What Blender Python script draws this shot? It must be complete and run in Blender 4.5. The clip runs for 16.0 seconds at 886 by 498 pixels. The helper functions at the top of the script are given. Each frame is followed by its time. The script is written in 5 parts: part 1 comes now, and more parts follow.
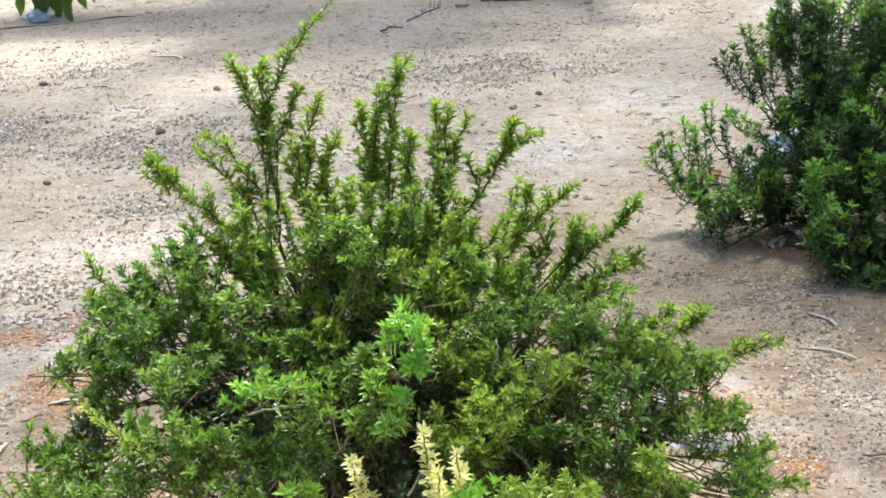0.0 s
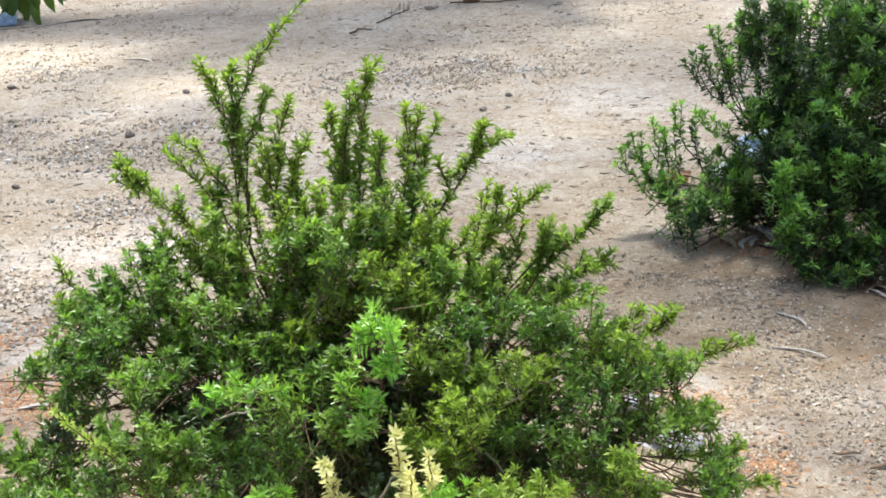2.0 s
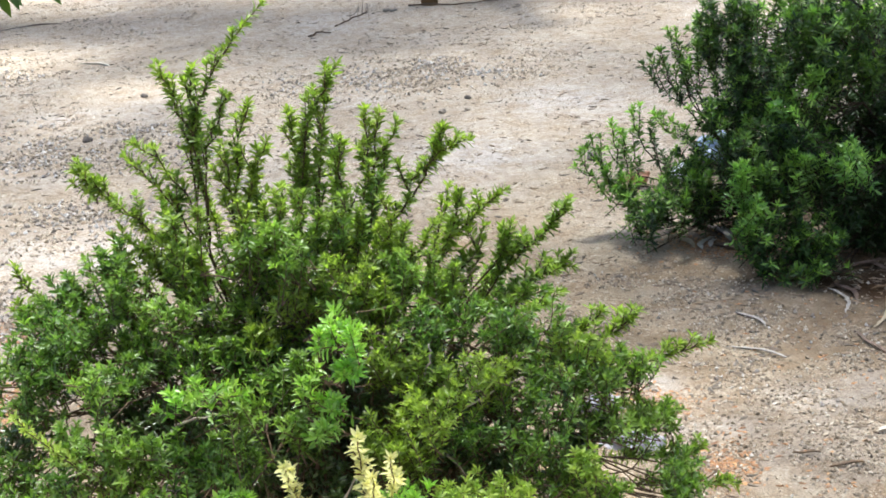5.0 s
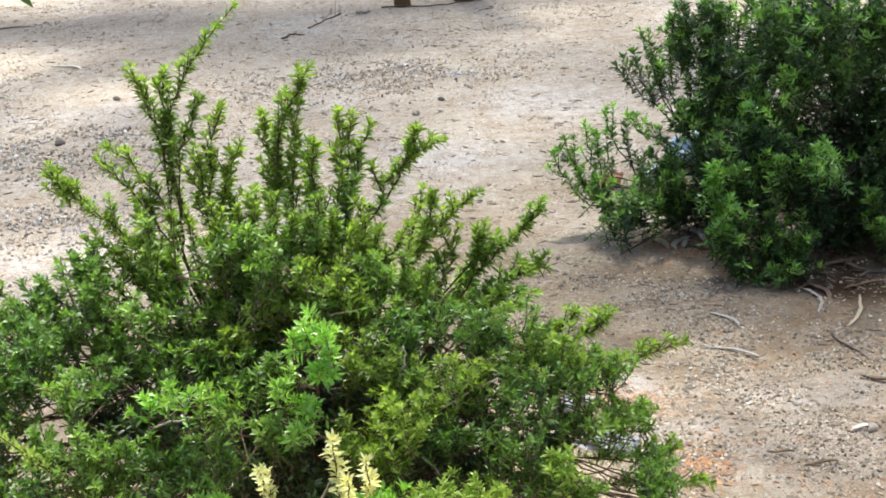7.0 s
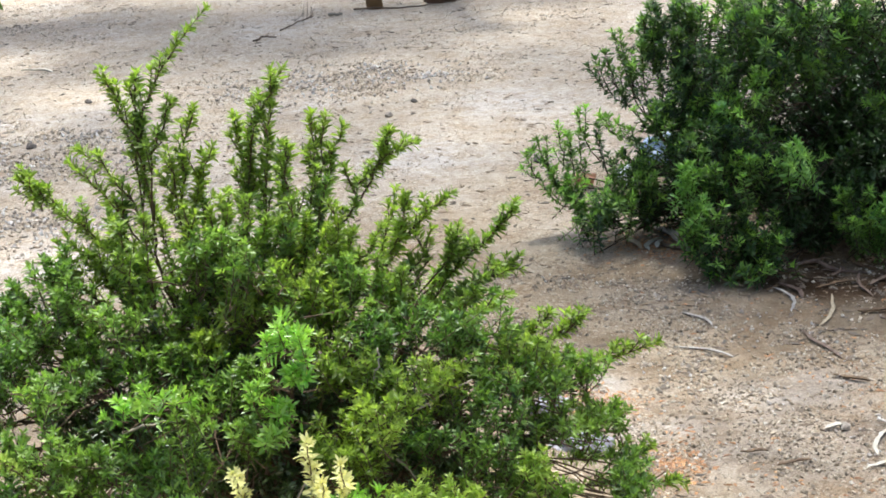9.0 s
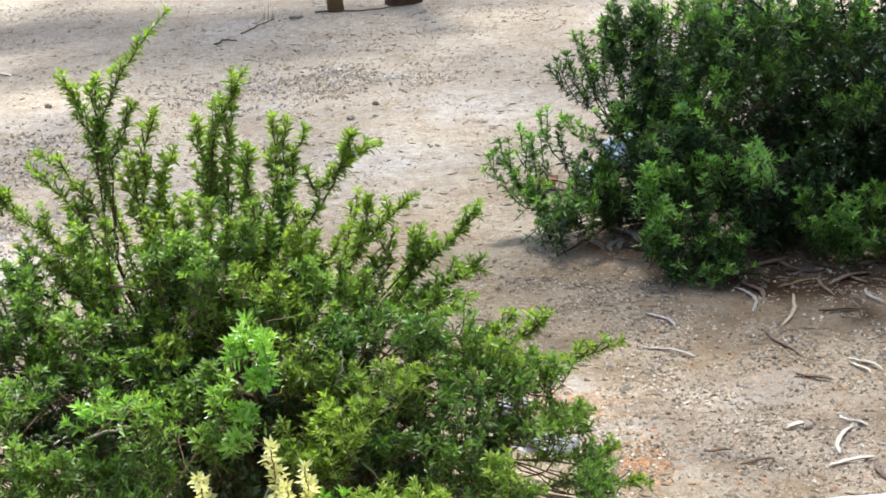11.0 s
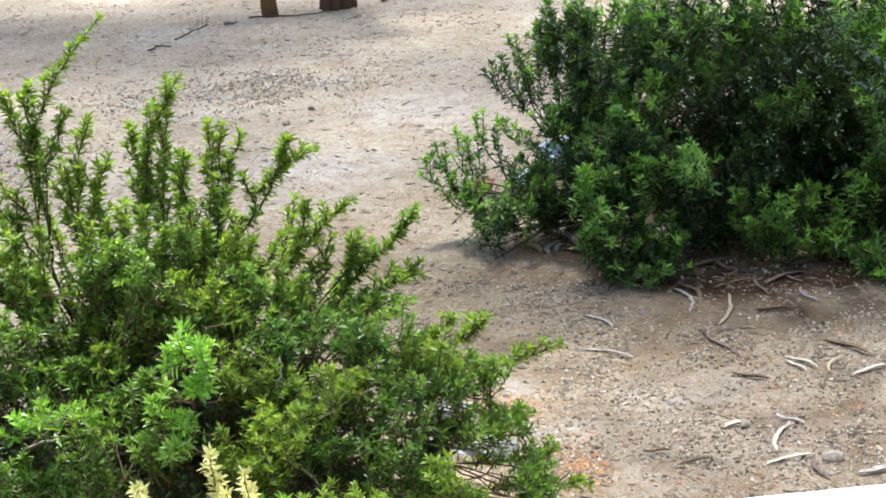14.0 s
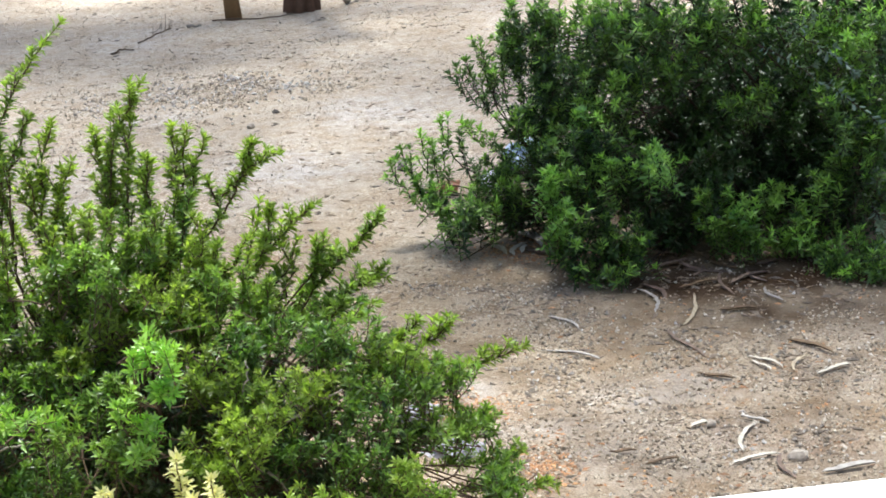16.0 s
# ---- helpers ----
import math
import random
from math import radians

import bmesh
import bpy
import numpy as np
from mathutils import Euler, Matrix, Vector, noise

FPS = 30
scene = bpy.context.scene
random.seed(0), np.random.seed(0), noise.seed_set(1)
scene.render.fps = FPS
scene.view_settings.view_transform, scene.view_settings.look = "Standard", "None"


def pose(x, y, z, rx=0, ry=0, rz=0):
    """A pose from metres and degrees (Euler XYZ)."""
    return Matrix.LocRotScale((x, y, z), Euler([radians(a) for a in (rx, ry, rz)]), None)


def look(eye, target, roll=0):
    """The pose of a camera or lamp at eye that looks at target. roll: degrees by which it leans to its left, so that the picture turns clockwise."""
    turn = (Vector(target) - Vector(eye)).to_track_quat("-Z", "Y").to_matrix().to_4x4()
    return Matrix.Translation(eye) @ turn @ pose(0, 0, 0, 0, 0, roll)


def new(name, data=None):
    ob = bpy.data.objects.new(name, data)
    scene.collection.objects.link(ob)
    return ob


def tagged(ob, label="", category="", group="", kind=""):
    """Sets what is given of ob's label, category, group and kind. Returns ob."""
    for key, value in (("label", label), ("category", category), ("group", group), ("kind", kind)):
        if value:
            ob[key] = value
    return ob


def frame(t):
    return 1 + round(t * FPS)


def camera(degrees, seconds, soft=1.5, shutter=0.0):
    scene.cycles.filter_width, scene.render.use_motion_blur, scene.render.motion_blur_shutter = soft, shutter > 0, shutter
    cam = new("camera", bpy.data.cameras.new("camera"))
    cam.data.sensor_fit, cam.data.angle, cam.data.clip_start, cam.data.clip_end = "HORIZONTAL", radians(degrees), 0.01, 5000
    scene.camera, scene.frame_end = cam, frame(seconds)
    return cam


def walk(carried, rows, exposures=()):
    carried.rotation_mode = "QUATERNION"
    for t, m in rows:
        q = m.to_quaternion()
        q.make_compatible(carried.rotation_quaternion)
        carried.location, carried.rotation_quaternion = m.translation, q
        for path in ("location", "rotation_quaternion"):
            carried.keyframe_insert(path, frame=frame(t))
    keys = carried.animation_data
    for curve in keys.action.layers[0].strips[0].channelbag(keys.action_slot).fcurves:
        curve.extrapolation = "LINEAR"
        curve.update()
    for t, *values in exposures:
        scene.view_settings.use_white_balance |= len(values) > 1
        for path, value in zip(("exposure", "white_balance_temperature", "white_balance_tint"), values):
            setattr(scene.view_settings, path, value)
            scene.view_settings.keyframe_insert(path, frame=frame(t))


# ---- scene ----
import functools

cam = camera(30.26, 16.0, soft=1.75)
EXPOSURE = 1.15
EYE = (0.0, 0.0, 1.7)
PAN = [
    (0.0, -3.914),
    (0.5, -3.639),
    (1.0, -3.358),
    (1.5, -3.087),
    (2.0, -2.839),
    (2.5, -2.626),
    (3.0, -2.401),
    (3.5, -2.188),
    (4.0, -1.900),
    (6.5, -0.677),
    (7.0, -0.427),
    (7.5, -0.215),
    (8.0, 0.000),
    (8.5, 0.258),
    (9.0, 0.550),
    (11.5, 2.383),
    (12.0, 2.877),
    (12.5, 3.231),
    (13.0, 3.600),
    (13.5, 3.922),
    (14.0, 4.209),
    (14.5, 4.513),
    (15.0, 4.808),
    (15.5, 5.116),
    (16.0, 5.478),
]
PITCH, ROLL = 17.98, -3.77


def aim(yaw):
    """A point five metres away at that bearing, at the constant tilt."""
    c = math.cos(radians(PITCH)) * 5
    return (c * math.sin(radians(yaw)), c * math.cos(radians(yaw)), EYE[2] - 5 * math.sin(radians(PITCH)))


walk(cam, [(t, look(EYE, aim(a), ROLL)) for t, a in PAN], exposures=[(0.0, EXPOSURE, 6150, 5), (16.0, EXPOSURE, 6150, 5)])

# ---- light ----
SUN_DIR = Vector((0.03, 0.30, 0.94)).normalized()
world = bpy.data.worlds.new("sky")
scene.world = world
world.use_nodes = True
wn = world.node_tree.nodes
sky = wn.new("ShaderNodeTexSky")
sky.sky_type = "NISHITA"
sky.sun_disc = False
sky.sun_elevation = math.asin(SUN_DIR.z)
sky.sun_rotation = math.atan2(SUN_DIR.x, SUN_DIR.y)
sky.dust_density = 4.0
world.node_tree.links.new(sky.outputs[0], wn["Background"].inputs[0])
wn["Background"].inputs[1].default_value = 0.135
sun_data = bpy.data.lights.new("sun", "SUN")
sun_data.energy, sun_data.angle, sun_data.color = 4.2, radians(4.0), (1.0, 0.96, 0.89)
sun = new("sun", sun_data)
sun.matrix_world = look(SUN_DIR * 30, (0, 0, 0))


# ---- materials ----
class Nodes:
    """Short hand for a node material."""

    def __init__(self, name):
        self.mat = bpy.data.materials.new(name)
        self.mat.use_nodes = True
        self.tree = self.mat.node_tree
        self.bsdf = self.tree.nodes["Principled BSDF"]
        self.out = self.tree.nodes["Material Output"]

    def add(self, kind, **values):
        n = self.tree.nodes.new(kind)
        for key, v in values.items():
            n.inputs[key].default_value = v
        return n

    def link(self, a, b):
        self.tree.links.new(a, b)

    def coords(self):
        return self.tree.nodes.new("ShaderNodeNewGeometry").outputs["Position"]

    def noise(self, scale, detail=4.0, rough=0.6):
        n = self.add("ShaderNodeTexNoise", Scale=scale, Detail=detail, Roughness=rough)
        self.link(self.coords(), n.inputs["Vector"])
        return n.outputs["Fac"]

    def ramp(self, fac, stops):
        n = self.tree.nodes.new("ShaderNodeValToRGB")
        el = n.color_ramp.elements
        while len(el) < len(stops):
            el.new(0.5)
        for e, (p, c) in zip(el, stops):
            e.position, e.color = p, (*c, 1.0)
        self.link(fac, n.inputs[0])
        return n.outputs[0]

    def mix(self, fac, a, b, blend="MIX"):
        n = self.tree.nodes.new("ShaderNodeMix")
        n.data_type, n.blend_type = "RGBA", blend
        for socket, v in ((n.inputs[0], fac), (n.inputs[6], a), (n.inputs[7], b)):
            if isinstance(v, (int, float)):
                socket.default_value = v
            elif isinstance(v, tuple):
                socket.default_value = (*v, 1.0)
            else:
                self.link(v, socket)
        return n.outputs[2]

    def attribute(self, name):
        n = self.tree.nodes.new("ShaderNodeAttribute")
        n.attribute_name = name
        return n.outputs["Fac"]

    def island(self):
        return self.tree.nodes.new("ShaderNodeNewGeometry").outputs["Random Per Island"]

    def bump(self, fac, strength, distance):
        n = self.add("ShaderNodeBump", Strength=strength, Distance=distance)
        self.link(fac, n.inputs["Height"])
        self.link(n.outputs[0], self.bsdf.inputs["Normal"])

    def finish(self, colour, rough, spec=0.3):
        if isinstance(colour, tuple):
            self.bsdf.inputs["Base Color"].default_value = (*colour, 1.0)
        else:
            self.link(colour, self.bsdf.inputs["Base Color"])
        self.bsdf.inputs["Roughness"].default_value = rough
        self.bsdf.inputs["Specular IOR Level"].default_value = spec
        return self.mat


def leaf_material(name, old, mid, young, rough=0.42, through_light=0.3, spec=0.45):
    """Leaves: tint by the leaf, paler by "young" for new growth and sunlit tips alike, with light passing through the
    blade.
    """
    m = Nodes(name)
    tint = m.ramp(m.island(), ((0.0, old), (0.55, mid), (1.0, tuple(1.35 * c for c in mid))))
    patch = m.ramp(m.noise(5.0, 2.0), ((0.35, (0.74, 0.84, 0.85)), (0.65, (1.2, 1.15, 0.9))))
    tint = m.mix(1.0, tint, patch, "MULTIPLY")
    tint = m.mix(m.attribute("young"), tint, young)
    m.finish(tint, rough, spec)
    t = m.add("ShaderNodeBsdfTranslucent")
    m.link(m.mix(1.0, tint, (1.4, 1.5, 0.8), "MULTIPLY"), t.inputs["Color"])
    s = m.add("ShaderNodeMixShader", Fac=through_light)
    m.link(m.bsdf.outputs[0], s.inputs[1])
    m.link(t.outputs[0], s.inputs[2])
    m.link(s.outputs[0], m.out.inputs["Surface"])
    return m.mat


def bark_material(name, dark, light, scale=40.0):
    m = Nodes(name)
    n = m.noise(scale, 5.0, 0.7)
    m.bump(n, 0.6, 0.004)
    return m.finish(m.mix(m.noise(scale / 8, 2.0), m.ramp(n, ((0.3, dark), (0.7, light))), light), 0.85, 0.15)


def plain_material(name, a, b, scale, rough=0.7, spec=0.3, bump=0.0):
    m = Nodes(name)
    n = m.noise(scale, 5.0, 0.65)
    if bump:
        m.bump(n, 0.6, bump)
    return m.finish(m.ramp(n, ((0.35, a), (0.65, b))), rough, spec)


def chip_material(name, stops):
    m = Nodes(name)
    return m.finish(m.mix(0.25, m.ramp(m.island(), stops), m.ramp(m.noise(300.0, 2.0), ((0.3, (0.12, 0.1, 0.08)), (0.7, (0.6, 0.55, 0.48))))), 0.85, 0.2)


def ground_material():
    m = Nodes("sandy_soil")
    fine = m.noise(260.0, 3.0, 0.75)
    mid = m.noise(28.0, 6.0, 0.7)
    broad = m.noise(1.6, 4.0, 0.6)
    sand = m.ramp(broad, ((0.3, (0.31, 0.24, 0.16)), (0.5, (0.38, 0.305, 0.215)), (0.7, (0.42, 0.35, 0.26))))
    # paler sand, which also brightens the pools of sun
    pale_sand = m.mix(m.attribute("pale"), sand, (0.56, 0.52, 0.49))
    rust = m.mix(m.attribute("rust"), pale_sand, (0.35, 0.155, 0.060))
    ground_tone = m.mix(m.attribute("gravel"), rust, (0.40, 0.345, 0.295))
    cell = m.tree.nodes.new("ShaderNodeTexVoronoi")
    cell.inputs["Scale"].default_value = 130.0
    m.link(m.coords(), cell.inputs["Vector"])
    split = m.tree.nodes.new("ShaderNodeSeparateColor")
    m.link(cell.outputs["Color"], split.inputs[0])
    grit = m.ramp(split.outputs[0], ((0.0, (0.13, 0.09, 0.06)), (0.3, (0.30, 0.22, 0.145)), (0.7, (0.43, 0.34, 0.24)), (1.0, (0.66, 0.60, 0.50))))
    where = m.ramp(m.noise(9.0, 4.0, 0.7), ((0.42, (0.12, 0.12, 0.12)), (0.62, (0.75, 0.75, 0.75))))
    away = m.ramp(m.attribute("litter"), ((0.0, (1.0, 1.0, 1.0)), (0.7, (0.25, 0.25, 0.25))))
    ground_tone = m.mix(m.mix(1.0, where, away, "MULTIPLY"), ground_tone, grit)
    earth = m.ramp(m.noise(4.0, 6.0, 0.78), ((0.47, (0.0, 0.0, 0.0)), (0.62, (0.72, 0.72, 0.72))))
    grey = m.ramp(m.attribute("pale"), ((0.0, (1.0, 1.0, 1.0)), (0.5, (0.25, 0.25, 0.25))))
    ground_tone = m.mix(m.mix(1.0, earth, grey, "MULTIPLY"), ground_tone, (0.245, 0.165, 0.098))
    # leaf mould, taken near black so it also holds the shrub's shade
    ground_tone = m.mix(m.attribute("litter"), ground_tone, (0.052, 0.030, 0.016))
    grain = m.ramp(fine, ((0.28, (0.42, 0.39, 0.36)), (0.5, (1.0, 1.0, 1.0)), (0.75, (1.34, 1.33, 1.31))))
    blot = m.ramp(mid, ((0.3, (0.78, 0.76, 0.73)), (0.6, (1.06, 1.06, 1.06))))
    colour = m.mix(1.0, m.mix(1.0, ground_tone, grain, "MULTIPLY"), blot, "MULTIPLY")
    h = m.tree.nodes.new("ShaderNodeMath")
    h.operation = "ADD"
    m.link(fine, h.inputs[0])
    m.link(mid, h.inputs[1])
    m.bump(h.outputs[0], 0.7, 0.006)
    return m.finish(colour, 0.95, 0.1)


SOIL = ground_material()
GRAVEL = chip_material("gravel", ((0.0, (0.075, 0.055, 0.038)), (0.25, (0.22, 0.165, 0.11)), (0.5, (0.42, 0.325, 0.225)), (0.85, (0.56, 0.47, 0.36)), (1.0, (0.64, 0.58, 0.50))))
PALE_GRAVEL = chip_material("pale_gravel", ((0.0, (0.20, 0.16, 0.13)), (0.3, (0.38, 0.33, 0.29)), (0.65, (0.58, 0.53, 0.49)), (1.0, (0.80, 0.77, 0.73))))
CRUMBS = chip_material("leaf_crumbs", ((0.0, (0.05, 0.038, 0.03)), (0.5, (0.13, 0.085, 0.055)), (1.0, (0.24, 0.16, 0.09))))
RUST_CRUMBS = chip_material("rusty_crumbs", ((0.0, (0.22, 0.085, 0.028)), (0.6, (0.46, 0.20, 0.065)), (1.0, (0.58, 0.31, 0.12))))
SHRUB_LEAF = leaf_material("glossy_green_leaf", (0.024, 0.046, 0.012), (0.126, 0.225, 0.040), (0.33, 0.48, 0.10), 0.40, 0.48, 0.7)
SPRAY_LEAF = leaf_material("light_olive_green_leaf", (0.075, 0.115, 0.024), (0.215, 0.300, 0.056), (0.38, 0.48, 0.10), 0.40, 0.58, 0.6)
# lime leaf for the near crown's sunlit patches, brightened by colour
SUNLIT_LIME_LEAF = leaf_material("sunlit_lime_leaf", (0.15, 0.31, 0.040), (0.26, 0.47, 0.066), (0.48, 0.66, 0.13), 0.36, 0.42, 0.9)
# leaves for the crown's hollows, darkened to stand for the shade inside
INNER_SHADE_LEAF = leaf_material("inner_shade_leaf", (0.020, 0.038, 0.012), (0.050, 0.090, 0.022), (0.15, 0.25, 0.05), 0.34, 0.25, 0.9)
# bright green for the same sunlit face, highlights included in the colour
LIT_LEAF = leaf_material("lit_green_leaf", (0.10, 0.20, 0.030), (0.20, 0.36, 0.055), (0.42, 0.60, 0.12), 0.36, 0.42, 0.9)
YELLOW_GREEN_LEAF = leaf_material("yellow_green_leaf", (0.17, 0.27, 0.035), (0.25, 0.36, 0.05), (0.40, 0.48, 0.11))
YELLOW_LEAF = leaf_material("pale_yellow_leaf", (0.52, 0.50, 0.14), (0.62, 0.58, 0.22), (0.75, 0.70, 0.36))
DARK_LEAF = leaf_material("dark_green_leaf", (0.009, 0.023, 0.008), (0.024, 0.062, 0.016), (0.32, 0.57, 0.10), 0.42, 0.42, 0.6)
# darker copy of the leaf above, shade of the hollow included
DARK_SHADE_LEAF = leaf_material("dark_shade_leaf", (0.008, 0.020, 0.006), (0.021, 0.053, 0.012), (0.05, 0.10, 0.03), 0.4, 0.25, 0.45)
# brighter leaf for the far shrub's sunlit clusters, sunlight put into its colour
SUNLIT_LEAF = leaf_material("sunlit_green_leaf", (0.07, 0.17, 0.030), (0.13, 0.29, 0.050), (0.30, 0.50, 0.10), 0.36, 0.4, 0.9)
GREY_LEAF = leaf_material("blue_grey_leaf", (0.08, 0.12, 0.10), (0.15, 0.21, 0.18), (0.2, 0.28, 0.22), 0.5, 0.25, 0.5)
CANOPY_LEAF = leaf_material("canopy_leaf", (0.06, 0.10, 0.04), (0.09, 0.13, 0.05), (0.14, 0.2, 0.06))
BROAD_LEAF = leaf_material("broad_green_leaf", (0.03, 0.07, 0.012), (0.055, 0.11, 0.018), (0.16, 0.24, 0.03))
SHRUB_WOOD = bark_material("brown_twig", (0.045, 0.030, 0.021), (0.13, 0.088, 0.060), 60.0)
DARK_WOOD = bark_material("dark_brown_twig", (0.016, 0.012, 0.009), (0.05, 0.036, 0.027), 60.0)
GREY_WOOD = bark_material("grey_dead_wood", (0.15, 0.125, 0.10), (0.32, 0.28, 0.23), 60.0)
OCHRE_BARK = bark_material("ochre_bark", (0.065, 0.045, 0.028), (0.21, 0.13, 0.062), 9.0)
FURROWED_BARK = bark_material("furrowed_bark", (0.035, 0.022, 0.018), (0.17, 0.105, 0.075), 30.0)
WHITE_PAINT = plain_material("white_paint", (0.80, 0.80, 0.79), (0.86, 0.86, 0.85), 9.0, 0.6, 0.3, 0.001)
CREAM_RENDER = plain_material("cream_render", (0.42, 0.38, 0.32), (0.52, 0.48, 0.41), 6.0, 0.9, 0.1, 0.002)
DRY = {
    "g": plain_material("grey_dry_leaf", (0.30, 0.27, 0.245), (0.47, 0.44, 0.41), 45.0, 0.55),
    "w": plain_material("bleached_dry_leaf", (0.46, 0.41, 0.34), (0.62, 0.58, 0.50), 45.0, 0.55),
    "p": plain_material("tan_dry_leaf", (0.36, 0.29, 0.20), (0.54, 0.46, 0.34), 45.0, 0.55),
    "b": plain_material("mauve_brown_dry_leaf", (0.12, 0.08, 0.062), (0.25, 0.18, 0.14), 45.0, 0.55),
    "d": plain_material("dark_brown_dry_leaf", (0.08, 0.05, 0.03), (0.18, 0.115, 0.065), 45.0, 0.6),
}
BLUE_PLASTIC = plain_material("pale_blue_plastic", (0.14, 0.21, 0.32), (0.40, 0.48, 0.60), 25.0, 0.5, 0.4)
WHITE_PLASTIC = plain_material("white_plastic", (0.68, 0.69, 0.72), (0.82, 0.82, 0.83), 25.0, 0.3, 0.5)
PIPE_PLASTIC = plain_material("dusty_brown_plastic", (0.05, 0.035, 0.03), (0.13, 0.085, 0.065), 40.0, 0.6)
STONE = plain_material("weathered_stone", (0.26, 0.22, 0.18), (0.44, 0.39, 0.33), 50.0, 0.85, 0.2, 0.003)
DARK_STONE = plain_material("dark_stone", (0.10, 0.085, 0.075), (0.2, 0.17, 0.15), 50.0, 0.85, 0.2, 0.003)
LILAC_PAPER = plain_material("pale_lilac_paper", (0.20, 0.19, 0.20), (0.40, 0.38, 0.41), 40.0, 0.7)
ORANGE_CARD = plain_material("faded_orange_card", (0.26, 0.13, 0.08), (0.36, 0.20, 0.12), 30.0, 0.7)


# ---- mesh helpers ----
def mesh_object(name, verts, faces, material, smooth=False):
    me = bpy.data.meshes.new(name)
    me.from_pydata([tuple(v) for v in verts], [], [tuple(f) for f in faces])
    for m in material if isinstance(material, (list, tuple)) else [material]:
        me.materials.append(m)
    if smooth:
        me.polygons.foreach_set("use_smooth", [True] * len(me.polygons))
    me.update()
    return new(name, me)


def array_mesh(name, verts, faces, material, smooth=False):
    """A mesh object from numpy arrays of triangles."""
    me = bpy.data.meshes.new(name)
    me.vertices.add(len(verts))
    me.vertices.foreach_set("co", np.asarray(verts, dtype=np.float32).ravel())
    n = len(faces)
    me.loops.add(n * 3)
    me.loops.foreach_set("vertex_index", np.asarray(faces, dtype=np.int32).ravel())
    me.polygons.add(n)
    me.polygons.foreach_set("loop_start", np.arange(0, n * 3, 3, dtype=np.int32))
    me.polygons.foreach_set("loop_total", np.full(n, 3, dtype=np.int32))
    me.polygons.foreach_set("use_smooth", np.full(n, smooth))
    me.materials.append(material)
    me.update(calc_edges=True)
    me.validate()
    return new(name, me)


def under(ob, parent, label=""):
    ob.parent = parent
    if label:
        tagged(ob, label)
    return ob


def thing(name, place, label, category, group="", kind=""):
    ob = new(name)
    ob.location = place
    ob.empty_display_size = 0.1
    return tagged(ob, label, category, group, kind)


def tube(points, radii, sides=6):
    """Vertices and triangles of a closed tube along a polyline."""
    p = np.asarray(points, dtype=float)
    n = len(p)
    tan = np.gradient(p, axis=0)
    tan /= np.linalg.norm(tan, axis=1, keepdims=True) + 1e-9
    ref = np.tile(np.array([0.31, 0.17, 0.93]), (n, 1))
    a = np.cross(tan, ref)
    a /= np.linalg.norm(a, axis=1, keepdims=True) + 1e-9
    b = np.cross(tan, a)
    ang = np.linspace(0, 2 * np.pi, sides, endpoint=False)
    ring = p[:, None] + np.asarray(radii)[:, None, None] * (np.cos(ang)[None, :, None] * a[:, None] + np.sin(ang)[None, :, None] * b[:, None])
    v = np.concatenate([ring.reshape(-1, 3), p[:1], p[-1:]])
    f = []
    for i in range(n - 1):
        for j in range(sides):
            k = (j + 1) % sides
            q = (i * sides + j, i * sides + k, (i + 1) * sides + k, (i + 1) * sides + j)
            f += [(q[0], q[1], q[2]), (q[0], q[2], q[3])]
    for j in range(sides):
        k = (j + 1) % sides
        f.append((n * sides, k, j))
        f.append((n * sides + 1, (n - 1) * sides + j, (n - 1) * sides + k))
    return v, np.array(f)


def joined(pieces):
    """Several (vertices, triangles) as one."""
    vs, fs, base = [], [], 0
    for v, f in pieces:
        vs.append(v)
        fs.append(np.asarray(f) + base)
        base += len(v)
    return np.concatenate(vs), np.concatenate(fs)


def bezier(a, b, c, n):
    t = np.linspace(0, 1, n)[:, None]
    return (1 - t) ** 2 * np.asarray(a) + 2 * t * (1 - t) * np.asarray(b) + t ** 2 * np.asarray(c)


def unit(v):
    v = np.asarray(v, dtype=float)
    return v / (np.linalg.norm(v, axis=-1, keepdims=True) + 1e-9)


def blades(base, along, face, length, width, young, name, material, sag=0.12):
    """Many lance-shaped leaves with a folded midrib as one mesh: base points, directions, facing, sizes."""
    along = unit(along)
    side = unit(np.cross(along, face))
    norm = np.cross(side, along)
    L, Wd = length[:, None], width[:, None]
    l1 = base + along * L * 0.33 + side * Wd * 0.44 + norm * Wd * 0.24
    r1 = base + along * L * 0.33 - side * Wd * 0.44 + norm * Wd * 0.24
    l2 = base + along * L * 0.68 + side * Wd * 0.46 + norm * (Wd * 0.20 - L * sag * 0.45)
    r2 = base + along * L * 0.68 - side * Wd * 0.46 + norm * (Wd * 0.20 - L * sag * 0.45)
    mid = base + along * L * 0.52 - norm * L * sag * 0.2
    tip = base + along * L - norm * L * sag
    n = len(base)
    v = np.stack([base, l1, r1, l2, r2, mid, tip], axis=1).reshape(-1, 3)
    one = np.array([(0, 5, 1), (0, 2, 5), (1, 5, 3), (2, 4, 5), (3, 5, 6), (5, 4, 6)])
    f = (np.arange(n) * 7)[:, None, None] + one[None]
    ob = array_mesh(name, v, f.reshape(-1, 3), material, True)
    att = ob.data.attributes.new("young", "FLOAT", "POINT")
    att.data.foreach_set("value", np.repeat(np.clip(young, 0, 1), 7).astype(np.float32))
    return ob


